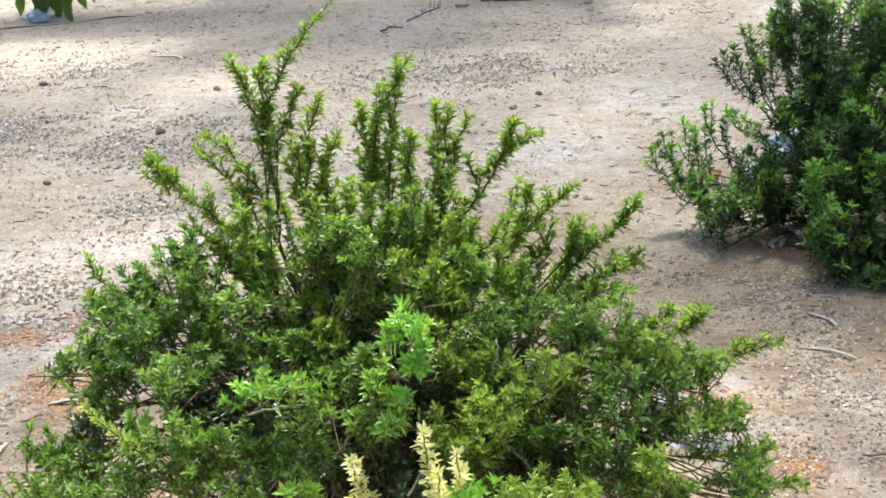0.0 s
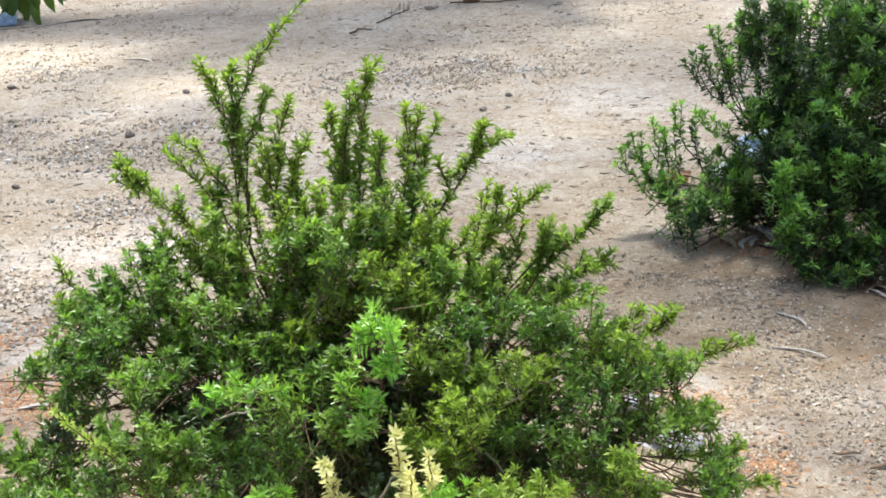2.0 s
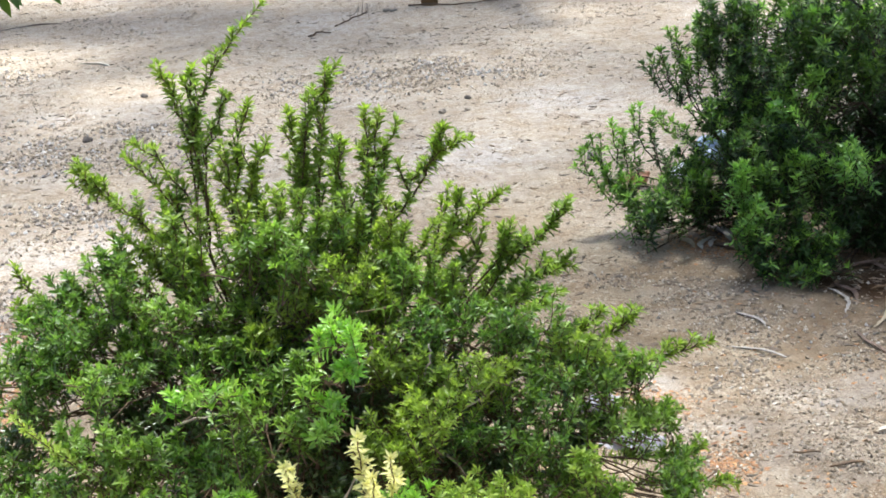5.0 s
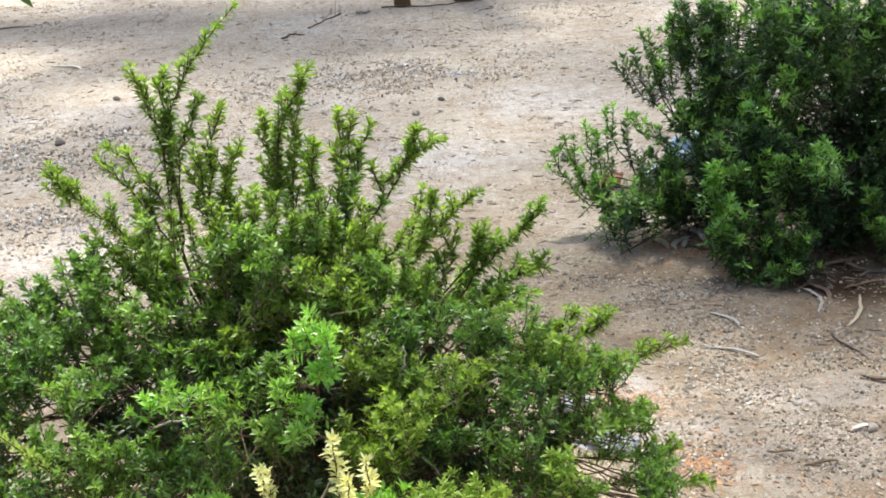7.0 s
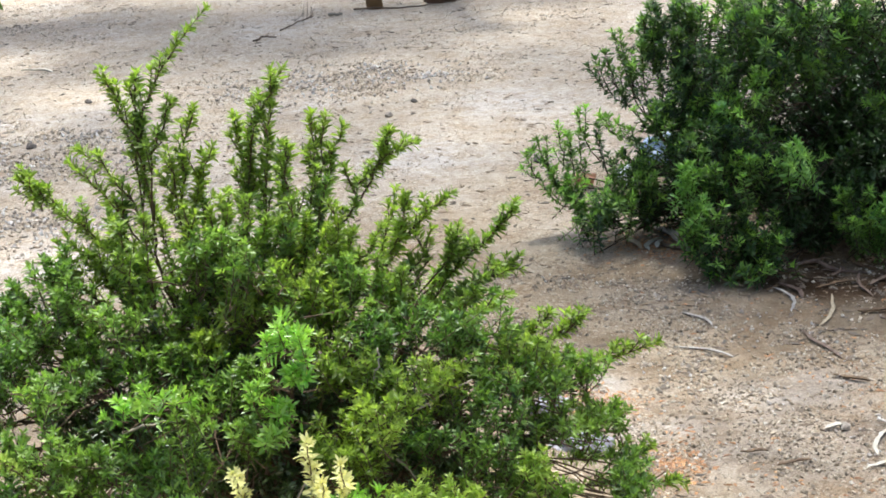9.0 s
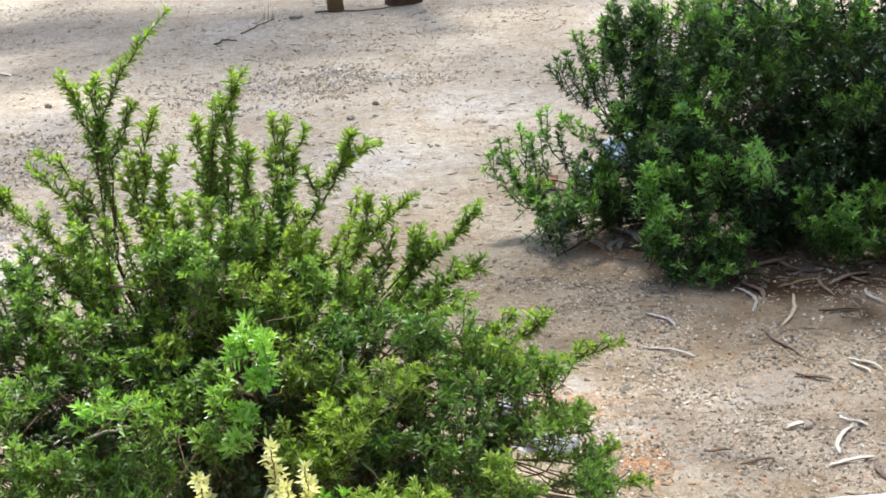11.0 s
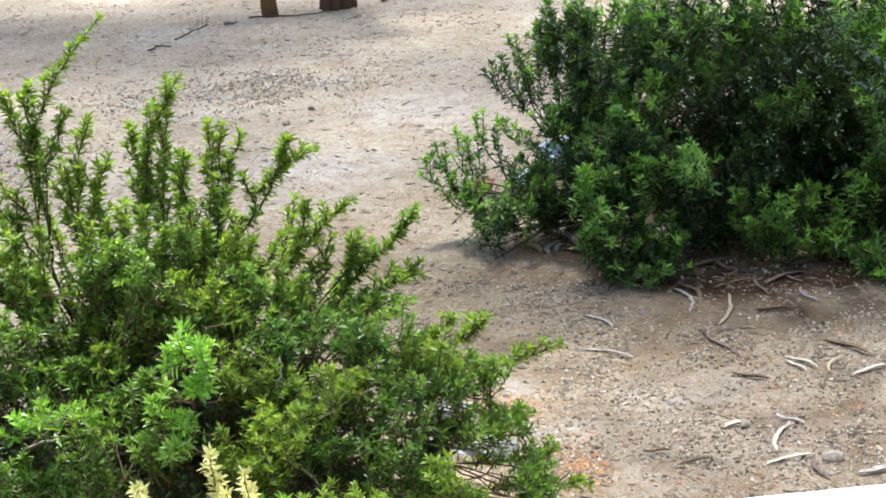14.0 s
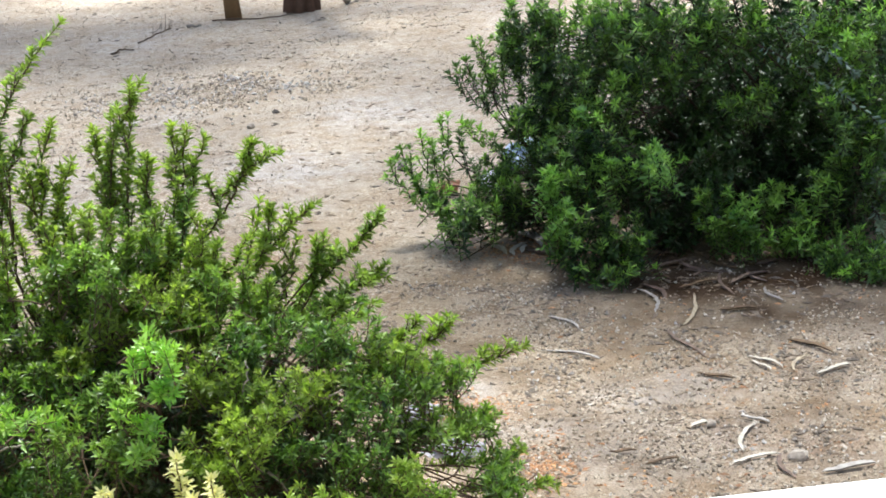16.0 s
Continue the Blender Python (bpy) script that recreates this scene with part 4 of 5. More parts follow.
        if abs(x + 0.565) > 0.035 and abs(x + 0.13) > 0.025:
            leader(shrub, rng, (x * 0.75 - 0.11, 3.4, 0.38), (x, 3.3 + 0.3 * rng.random(), top - 0.26 * rng.random() ** 1.3), (rng.normal(0, 0.03), 0, 0), wand, 0.15, 9, 0.05, 0.1 * rng.random(), SPRAY_LEAF if k % 3 else SHRUB_LEAF, 1.0, 0.35, 0.45)
    # dark growth inside, its leaf colour holding the crown's inner shade
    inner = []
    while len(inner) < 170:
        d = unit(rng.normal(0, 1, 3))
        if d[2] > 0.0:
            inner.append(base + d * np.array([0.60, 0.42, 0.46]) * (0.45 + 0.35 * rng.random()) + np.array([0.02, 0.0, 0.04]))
    crown(shrub, rng, base + np.array([0, 0, 0.05]), inner, dict(leaf=0.028, aspect=0.30, step=0.0055, tip_bright=0.0), INNER_SHADE_LEAF, 5, 0.10, 0.3)
    # bare dead twigs that show inside
    for a, b in (((-0.128, 3.0, 0.457), (-0.113, 3.02, 0.525)), ((-0.062, 2.98, 0.395), (0.07, 3.0, 0.452)), ((-0.09, 2.95, 0.315), (-0.05, 2.92, 0.26)), ((-0.30, 2.9, 0.25), (-0.27, 2.9, 0.30)), ((-0.62, 2.95, 0.41), (-0.50, 3.0, 0.41))):
        line = curved(rng, a, b, (0.01, 0, 0.01), 8, 0.002)
        v, f = tube(line, np.linspace(0.0032, 0.0015, 8), 6)
        under(array_mesh("dead_twig", v, f, GREY_WOOD, True), shrub, "bare grey dead twig")


def build_far_shrub():
    rng = np.random.RandomState(8)
    base = np.array([1.95, 5.55, 0.0])
    shrub = thing("shrub", (0, 0, 0), "large dense dark green shrub spreading over leaf litter", "shrub")
    args = dict(leaf=0.031, aspect=0.235, step=0.0040, tip_bright=1.0, droop=30)
    for k in range(14):
        a = 6.28 * k / 14 + rng.normal(0, 0.15)
        top = base + np.array([0.75 * math.cos(a), 0.6 * math.sin(a), 0.4 + 0.45 * rng.random()])
        foot = base + np.array([0.12 * math.cos(a), 0.1 * math.sin(a), -0.02])
        add_branch(shrub, rng, curved(rng, foot, top, (0, 0, 0.1), 9), 0.018, 0.004, "stem", bark=DARK_WOOD)

    # the low arm that spreads over the sand, its sprigs standing up from it
    def sprig(fx, fz, tx, tz, y=5.3, young=0.6, twigs=3):
        leader(shrub, rng, (fx, y + 0.04, fz), (tx, y, tz), ((tx - fx) * 0.2, 0, -0.02), args, leafy=0.25, twig_count=twigs, reach=0.07, young=young, material=DARK_LEAF, rise=0.6, spread=0.4, root=(0.95 + 0.2 * rng.random(), 5.5, 0.02), bark=DARK_WOOD)
    sprig(0.469, 0.089, 0.349, 0.289)
    sprig(0.499, 0.096, 0.387, 0.340, young=0.25)
    sprig(0.496, 0.196, 0.459, 0.371)
    sprig(0.546, 0.072, 0.408, 0.264)
    sprig(0.522, 0.154, 0.495, 0.344)
    sprig(0.549, 0.131, 0.531, 0.296, young=0.2)
    sprig(0.595, 0.246, 0.525, 0.419)
    sprig(0.751, 0.291, 0.608, 0.398)
    sprig(0.788, 0.248, 0.697, 0.351, young=0.2)
    sprig(0.630, 0.184, 0.585, 0.345, young=0.1)
    sprig(0.683, 0.098, 0.633, 0.243, young=0.1)
    sprig(0.545, 0.068, 0.429, 0.203)
    # long shoots that stand out above it
    sprig(0.758, 0.396, 0.562, 0.585, 5.25, 0.1)
    sprig(0.712, 0.414, 0.622, 0.625, 5.25, 0.2, 4)
    sprig(0.723, 0.442, 0.670, 0.688, 5.25, 0.25, 5)
    sprig(0.751, 0.439, 0.733, 0.640, 5.22, 0.4, 5)
    sprig(0.793, 0.531, 0.747, 0.726, 5.25, 0.3, 5)
    sprig(0.834, 0.584, 0.784, 0.797, 5.28, 0.1, 5)
    sprig(0.750, 0.410, 0.702, 0.577, 5.28, 0.1, 5)
    sprig(0.808, 0.434, 0.806, 0.605, 5.30, 0.1, 4)
    sprig(0.846, 0.431, 0.852, 0.583, 5.25, 0.1, 5)
    for k in range(5):
        x = 0.72 + 0.2 * rng.random()
        sprig(x + 0.10, 0.38 + 0.05 * rng.random(), x, 0.40 + 0.12 * rng.random(), 5.15 + 0.2 * rng.random(), 0.05, 3)

    def mound(x, y, z, across, tall, material, young):
        count = int(8 + 2300 * across * tall)
        leafy_mound(shrub, rng, base, (x, y, z), (across, 0.6 * across + 0.05, tall), count, args, material, young, DARK_WOOD, 1.0, 0.12, 1.0, 0.08)
    mound(0.831, 5.25, 0.734, 0.090, 0.079, DARK_LEAF, 0.15)
    mound(0.771, 5.30, 0.689, 0.046, 0.042, DARK_LEAF, 0.35)
    mound(0.864, 5.20, 0.607, 0.075, 0.082, DARK_LEAF, 0.15)
    mound(0.916, 5.15, 0.753, 0.089, 0.078, DARK_LEAF, 0.4)
    mound(1.025, 5.05, 0.770, 0.087, 0.069, DARK_LEAF, 0.6)
    mound(1.105, 5.05, 0.710, 0.087, 0.076, DARK_LEAF, 0.3)
    mound(0.984, 5.05, 0.626, 0.087, 0.076, DARK_LEAF, 0.1)
    mound(1.197, 5.05, 0.738, 0.087, 0.087, DARK_LEAF, 0.2)
    mound(1.118, 5.00, 0.618, 0.086, 0.068, DARK_LEAF, 0.15)
    mound(1.334, 5.05, 0.727, 0.087, 0.087, DARK_LEAF, 0.15)
    mound(1.430, 5.00, 0.745, 0.104, 0.068, DARK_LEAF, 0.5)
    mound(1.540, 5.00, 0.691, 0.086, 0.075, DARK_LEAF, 0.2)
    mound(1.249, 5.05, 0.603, 0.076, 0.060, DARK_LEAF, 0.3)
    mound(1.688, 4.95, 0.714, 0.103, 0.075, DARK_LEAF, 0.5)
    mound(1.781, 4.90, 0.653, 0.084, 0.074, DARK_LEAF, 0.6)
    mound(1.871, 4.90, 0.708, 0.067, 0.084, DARK_LEAF, 0.5)
    mound(1.689, 4.95, 0.585, 0.085, 0.064, DARK_LEAF, 0.3)
    mound(1.801, 4.85, 0.517, 0.097, 0.073, DARK_LEAF, 0.4)
    mound(1.840, 4.80, 0.399, 0.062, 0.079, DARK_LEAF, 0.3)
    mound(0.877, 5.15, 0.484, 0.074, 0.074, DARK_LEAF, 0.1)
    mound(0.773, 5.15, 0.450, 0.070, 0.033, DARK_LEAF, 0.4)
    mound(0.827, 5.05, 0.385, 0.069, 0.060, DARK_LEAF, 0.4)
    mound(0.956, 4.98, 0.506, 0.043, 0.039, SUNLIT_LEAF, 0.35)
    mound(1.050, 4.95, 0.531, 0.099, 0.059, DARK_LEAF, 0.6)
    mound(0.930, 5.00, 0.421, 0.086, 0.065, DARK_LEAF, 0.1)
    mound(1.034, 4.98, 0.398, 0.082, 0.064, DARK_LEAF, 0.0)
    mound(1.478, 4.98, 0.500, 0.086, 0.054, DARK_LEAF, 0.4)
    mound(1.140, 4.80, 0.354, 0.065, 0.057, SUNLIT_LEAF, 0.35)
    mound(1.013, 4.85, 0.335, 0.057, 0.049, DARK_LEAF, 0.6)
    mound(0.888, 4.90, 0.324, 0.074, 0.056, DARK_LEAF, 0.4)
    mound(0.798, 4.80, 0.305, 0.034, 0.057, SUNLIT_LEAF, 0.35)
    mound(0.835, 4.78, 0.225, 0.038, 0.038, SUNLIT_LEAF, 0.35)
    mound(0.929, 4.85, 0.233, 0.083, 0.080, DARK_LEAF, 0.1)
    mound(0.840, 4.78, 0.142, 0.062, 0.055, DARK_LEAF, 0.2)
    mound(0.946, 4.78, 0.113, 0.079, 0.072, DARK_LEAF, 0.15)
    mound(1.040, 4.78, 0.122, 0.072, 0.062, DARK_LEAF, 0.3)
    mound(0.998, 4.70, 0.041, 0.071, 0.034, DARK_LEAF, 0.4)
    mound(0.896, 4.72, 0.045, 0.056, 0.037, DARK_LEAF, 0.2)
    mound(1.327, 4.85, 0.213, 0.057, 0.031, DARK_LEAF, 0.3)
    mound(1.331, 4.80, 0.140, 0.065, 0.040, DARK_LEAF, 0.6)
    mound(1.422, 4.80, 0.172, 0.048, 0.031, SUNLIT_LEAF, 0.35)
    mound(1.434, 4.78, 0.098, 0.072, 0.034, DARK_LEAF, 0.4)
    mound(1.511, 4.85, 0.205, 0.049, 0.031, DARK_LEAF, 0.6)
    mound(1.570, 4.75, 0.079, 0.072, 0.044, DARK_LEAF, 0.6)
    mound(1.568, 4.80, 0.154, 0.072, 0.040, DARK_LEAF, 0.35)
    mound(1.668, 4.80, 0.231, 0.055, 0.031, DARK_LEAF, 0.65)
    mound(1.663, 4.70, 0.067, 0.064, 0.039, DARK_LEAF, 0.4)
    mound(1.753, 4.65, 0.092, 0.063, 0.038, DARK_LEAF, 0.45)
    mound(1.628, 4.60, 0.040, 0.046, 0.030, DARK_LEAF, 0.4)
    mound(1.664, 4.55, 0.040, 0.046, 0.029, DARK_LEAF, 0.4)
    mound(1.733, 4.50, 0.051, 0.045, 0.058, DARK_LEAF, 0.3)
    mound(1.731, 4.85, 0.292, 0.038, 0.028, DARK_LEAF, 0.4)
    mound(1.806, 4.75, 0.204, 0.048, 0.061, DARK_LEAF, 0.3)
    mound(0.484, 5.20, 0.192, 0.041, 0.037, DARK_LEAF, 0.5)
    mound(0.534, 5.10, 0.128, 0.051, 0.033, DARK_LEAF, 0.5)
    mound(0.623, 5.10, 0.210, 0.066, 0.048, DARK_LEAF, 0.5)
    mound(0.697, 5.20, 0.282, 0.067, 0.048, DARK_LEAF, 0.2)
    mound(0.588, 5.15, 0.147, 0.085, 0.044, DARK_LEAF, 0.1)
    mound(0.725, 5.15, 0.235, 0.041, 0.048, DARK_LEAF, 0.4)
    mound(0.738, 5.20, 0.146, 0.067, 0.048, DARK_LEAF, 0.0)
    mound(1.755, 4.72, 0.407, 0.073, 0.065, DARK_LEAF, 0.4)
    mound(1.704, 4.78, 0.514, 0.066, 0.049, DARK_LEAF, 0.4)
    mound(1.780, 4.66, 0.295, 0.048, 0.048, DARK_LEAF, 0.3)
    # long bluish shoots with grey-green leaves that hang in front
    grey = dict(leaf=0.030, aspect=0.34, step=0.0065, tip_bright=0.0, droop=10)
    for a, b, bow in (((1.45, 4.76, 0.70), (1.86, 4.70, 0.385), 0.05), ((1.52, 4.80, 0.74), (1.74, 4.70, 0.60), 0.03), ((1.78, 4.72, 0.22), (1.80, 4.50, 0.04), 0.03)):
        leader(shrub, rng, a, b, (0, 0, bow), grey, 0.05, 3, 0.06, 0.0, GREY_LEAF, 1.0, 0.2, 0.5, (1.9, 5.4, 0.3), DARK_WOOD)
    v, f = tube(curved(rng, (1.056, 5.0, 0.363), (1.13, 5.0, 0.350), (0, 0, 0), 6, 0.001), np.linspace(0.008, 0.006, 6), 8)
    under(array_mesh("dead_twig", v, f, GREY_WOOD, True), shrub, "bare grey dead twig")
    # sprigs in the hollow, its shade carried by a darker leaf colour
    mound(1.149, 4.95, 0.126, 0.077, 0.060, DARK_SHADE_LEAF, 0.0)
    mound(1.253, 4.95, 0.202, 0.077, 0.068, DARK_SHADE_LEAF, 0.0)
    mound(1.229, 4.98, 0.042, 0.069, 0.038, DARK_SHADE_LEAF, 0.0)
    mound(1.351, 5.00, 0.273, 0.086, 0.069, DARK_SHADE_LEAF, 0.0)
    mound(1.423, 5.00, 0.040, 0.086, 0.024, DARK_SHADE_LEAF, 0.0)
    mound(1.090, 4.92, 0.244, 0.068, 0.059, DARK_SHADE_LEAF, 0.0)
    mound(1.618, 4.95, 0.040, 0.077, 0.020, DARK_SHADE_LEAF, 0.0)
    mound(1.286, 5.25, 0.430, 0.109, 0.091, DARK_SHADE_LEAF, 0.0)
    mound(1.404, 5.25, 0.535, 0.109, 0.091, DARK_SHADE_LEAF, 0.0)
    mound(1.388, 5.20, 0.393, 0.108, 0.090, DARK_SHADE_LEAF, 0.0)
    mound(1.310, 5.20, 0.304, 0.108, 0.090, DARK_SHADE_LEAF, 0.0)
    mound(1.464, 5.20, 0.270, 0.108, 0.090, DARK_SHADE_LEAF, 0.0)
    mound(1.601, 5.20, 0.316, 0.108, 0.090, DARK_SHADE_LEAF, 0.0)
    mound(1.546, 5.15, 0.177, 0.107, 0.080, DARK_SHADE_LEAF, 0.0)
    mound(1.378, 5.10, 0.206, 0.106, 0.070, DARK_SHADE_LEAF, 0.0)
    mound(1.704, 5.10, 0.350, 0.106, 0.088, DARK_SHADE_LEAF, 0.0)
    mound(1.707, 5.05, 0.227, 0.104, 0.070, DARK_SHADE_LEAF, 0.0)
    mound(1.820, 5.05, 0.351, 0.087, 0.087, DARK_SHADE_LEAF, 0.0)
    mound(1.823, 5.00, 0.210, 0.086, 0.086, DARK_SHADE_LEAF, 0.0)
    mound(1.158, 5.20, 0.375, 0.090, 0.090, DARK_SHADE_LEAF, 0.0)
    mound(1.167, 5.10, 0.149, 0.088, 0.088, DARK_SHADE_LEAF, 0.0)
    mound(1.260, 5.10, 0.061, 0.088, 0.062, DARK_SHADE_LEAF, 0.0)
    mound(1.678, 5.20, 0.464, 0.108, 0.090, DARK_SHADE_LEAF, 0.0)
    mound(1.578, 5.25, 0.539, 0.109, 0.072, DARK_SHADE_LEAF, 0.0)
    mound(1.806, 5.00, 0.057, 0.086, 0.052, DARK_SHADE_LEAF, 0.0)
    mound(0.864, 5.30, 0.221, 0.073, 0.073, DARK_SHADE_LEAF, 0.0)
    mound(0.800, 5.30, 0.107, 0.091, 0.055, DARK_SHADE_LEAF, 0.0)
    mound(1.011, 5.15, 0.286, 0.089, 0.089, DARK_SHADE_LEAF, 0.0)
    mound(0.962, 5.35, 0.495, 0.092, 0.092, DARK_SHADE_LEAF, 0.0)
    mound(1.110, 5.30, 0.608, 0.110, 0.091, DARK_SHADE_LEAF, 0.0)
    mound(1.221, 5.10, 0.040, 0.070, 0.044, DARK_SHADE_LEAF, 0.0)
    mound(1.381, 5.20, 0.040, 0.090, 0.027, DARK_SHADE_LEAF, 0.0)
    mound(1.600, 5.20, 0.040, 0.090, 0.027, DARK_SHADE_LEAF, 0.0)
    mound(1.764, 5.10, 0.040, 0.088, 0.044, DARK_SHADE_LEAF, 0.0)
    mound(1.899, 5.00, 0.241, 0.069, 0.086, DARK_SHADE_LEAF, 0.0)
    # the top and the far side
    for k in range(34):
        a, b = 6.28 * k / 34 * 2.618, rng.random()
        d = np.array([math.cos(a) * math.sqrt(1 - b * b), math.sin(a) * math.sqrt(1 - b * b), b])
        c = base + d * np.array([0.95, 0.75, 1.15]) + np.array([0, 0, 0.08])
        if (c[2] > 1.0 and c[1] > 5.4) or c[1] > 5.6 or c[0] > 2.4:
            mound(c[0], c[1], c[2], 0.17, 0.15, DARK_LEAF, 0.3)
    # inner growth, in the leaf colour that already holds shade
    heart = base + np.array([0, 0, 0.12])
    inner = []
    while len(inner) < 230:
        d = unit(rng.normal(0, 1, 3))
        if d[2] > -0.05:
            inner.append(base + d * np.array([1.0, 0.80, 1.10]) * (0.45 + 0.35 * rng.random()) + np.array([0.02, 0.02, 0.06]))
    crown(shrub, rng, heart, inner, dict(leaf=0.040, aspect=0.26, step=0.0065, tip_bright=0.0), DARK_SHADE_LEAF, 6, 0.14, 0.25, bark=DARK_WOOD)


build_near_shrub()
build_far_shrub()


# ---- trees that shade the place ----
def widest(patches):
    return functools.reduce(np.maximum, patches)


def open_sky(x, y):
    """Gaps cut into the unseen crowns to place the sunlit patches, given on the ground along the sun's way."""
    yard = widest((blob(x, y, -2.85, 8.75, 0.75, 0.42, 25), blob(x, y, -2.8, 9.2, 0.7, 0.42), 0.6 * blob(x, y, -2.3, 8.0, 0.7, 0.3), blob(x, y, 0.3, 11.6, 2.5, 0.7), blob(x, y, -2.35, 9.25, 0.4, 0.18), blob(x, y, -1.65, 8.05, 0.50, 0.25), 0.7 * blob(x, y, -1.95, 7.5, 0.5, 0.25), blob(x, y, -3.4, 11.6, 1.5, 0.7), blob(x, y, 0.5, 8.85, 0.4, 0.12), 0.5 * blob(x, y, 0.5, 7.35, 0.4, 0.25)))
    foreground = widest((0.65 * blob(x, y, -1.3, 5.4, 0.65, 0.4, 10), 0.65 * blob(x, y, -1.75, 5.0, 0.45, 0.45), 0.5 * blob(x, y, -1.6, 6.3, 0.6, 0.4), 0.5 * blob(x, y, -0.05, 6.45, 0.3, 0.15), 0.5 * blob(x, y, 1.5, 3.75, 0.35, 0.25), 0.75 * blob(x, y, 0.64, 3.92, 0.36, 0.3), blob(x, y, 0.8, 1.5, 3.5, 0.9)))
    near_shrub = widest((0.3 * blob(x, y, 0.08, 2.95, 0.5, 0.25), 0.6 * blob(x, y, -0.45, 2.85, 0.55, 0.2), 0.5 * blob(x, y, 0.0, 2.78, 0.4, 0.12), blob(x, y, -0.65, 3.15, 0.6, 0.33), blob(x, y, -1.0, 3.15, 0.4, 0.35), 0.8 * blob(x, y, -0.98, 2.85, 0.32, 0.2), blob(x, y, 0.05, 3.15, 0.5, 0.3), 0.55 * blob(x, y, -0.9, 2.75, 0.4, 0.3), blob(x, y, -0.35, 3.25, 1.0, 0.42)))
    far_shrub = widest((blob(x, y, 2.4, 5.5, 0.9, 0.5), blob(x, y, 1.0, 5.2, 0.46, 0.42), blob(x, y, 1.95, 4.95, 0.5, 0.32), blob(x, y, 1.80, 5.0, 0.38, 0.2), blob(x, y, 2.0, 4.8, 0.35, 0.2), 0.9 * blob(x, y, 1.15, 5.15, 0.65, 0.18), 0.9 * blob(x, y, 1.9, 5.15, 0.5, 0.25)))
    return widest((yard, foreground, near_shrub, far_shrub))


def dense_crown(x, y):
    """Where the unseen foliage overhead is kept thickest to place shade, given on the ground along the sun's way."""
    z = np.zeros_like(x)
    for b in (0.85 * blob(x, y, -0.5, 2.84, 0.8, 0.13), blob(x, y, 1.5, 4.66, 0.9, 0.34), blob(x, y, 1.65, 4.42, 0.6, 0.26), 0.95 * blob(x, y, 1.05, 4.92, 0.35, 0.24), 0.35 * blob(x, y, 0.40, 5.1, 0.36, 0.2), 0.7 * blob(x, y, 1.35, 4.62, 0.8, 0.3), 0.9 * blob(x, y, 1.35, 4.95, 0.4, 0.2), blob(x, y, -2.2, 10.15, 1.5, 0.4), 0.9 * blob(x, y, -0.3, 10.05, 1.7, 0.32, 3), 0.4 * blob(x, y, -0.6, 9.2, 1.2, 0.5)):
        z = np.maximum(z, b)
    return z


def build_tree(place, radius, top, lean, bark, label, crown_at, crown_size, leaves, seed):
    rng = np.random.RandomState(seed)
    tree = thing("tree", (place[0], place[1], 0), label, "tree", "trees along the pipe")
    o = np.array([place[0], place[1], 0.0])
    n = 14
    line = bezier((0, 0, -0.05), (lean[0] * 0.3, lean[1] * 0.3, top * 0.5), (lean[0], lean[1], top), n)
    rad = radius * np.linspace(1, 0.55, n)
    rad[0] *= 1.25
    v, f = tube(line, rad, 28)
    flute = 0.04 if bark is OCHRE_BARK else 0.17
    ridge = 1 + flute * np.sin(np.arange(len(v)) % 28 * 1.8)
    c = np.concatenate([np.repeat(line, 28, axis=0), line[:1], line[-1:]])
    v = c + (v - c) * ridge[:, None]
    under(array_mesh("trunk", v, f, bark, True), tree)
    limbs = []
    cc, cs = np.asarray(crown_at) - o, np.asarray(crown_size)
    ends = []
    for k in range(16):
        e = cc + unit(rng.normal(0, 1, 3)) * cs * (0.5 + 0.4 * rng.random())
        s = line[-1 - k % 4]
        limb = curved(rng, s, e, (0, 0, 0.3), 8, 0.08)
        limbs.append(tube(limb, np.linspace(radius * 0.2, 0.004, 8), 6))
        ends.append(limb)
    v, f = joined(limbs)
    under(array_mesh("limbs", v, f, bark, True), tree)
    # clumps of hanging leaves, thinned to put sun and shade on chosen patches
    m = leaves // 20
    centres = cc + (rng.random((m, 3)) * 2 - 1) * cs
    q = (centres[:, None] + rng.normal(0, 0.35, (m, 20, 3)) * np.array([1, 1, 0.7])).reshape(-1, 3)
    inside = (((q - cc) / (cs * 1.05)) ** 2).sum(1) < 1.25
    q = q[inside]
    w = q + o
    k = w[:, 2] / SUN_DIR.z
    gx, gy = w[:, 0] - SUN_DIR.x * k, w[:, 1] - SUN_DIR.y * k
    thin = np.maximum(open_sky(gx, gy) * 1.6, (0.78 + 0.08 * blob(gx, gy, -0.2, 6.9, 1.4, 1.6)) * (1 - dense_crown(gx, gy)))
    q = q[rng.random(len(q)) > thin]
    n = len(q)
    d = rng.normal(0, 0.6, (n, 3)) + np.array([0, 0, -0.6])
    ln = 0.13 + 0.07 * rng.random(n)
    ob = blades(q, d, rng.normal(0, 1, (n, 3)), ln, ln * 0.3, rng.random(n) * 0.3, "crown", CANOPY_LEAF)
    under(ob, tree)


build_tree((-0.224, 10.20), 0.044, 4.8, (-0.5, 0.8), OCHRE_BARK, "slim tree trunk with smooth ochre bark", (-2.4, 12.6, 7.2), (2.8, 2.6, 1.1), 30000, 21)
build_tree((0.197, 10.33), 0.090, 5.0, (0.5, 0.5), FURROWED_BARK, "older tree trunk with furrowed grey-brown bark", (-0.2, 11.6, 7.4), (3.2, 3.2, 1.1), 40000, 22)
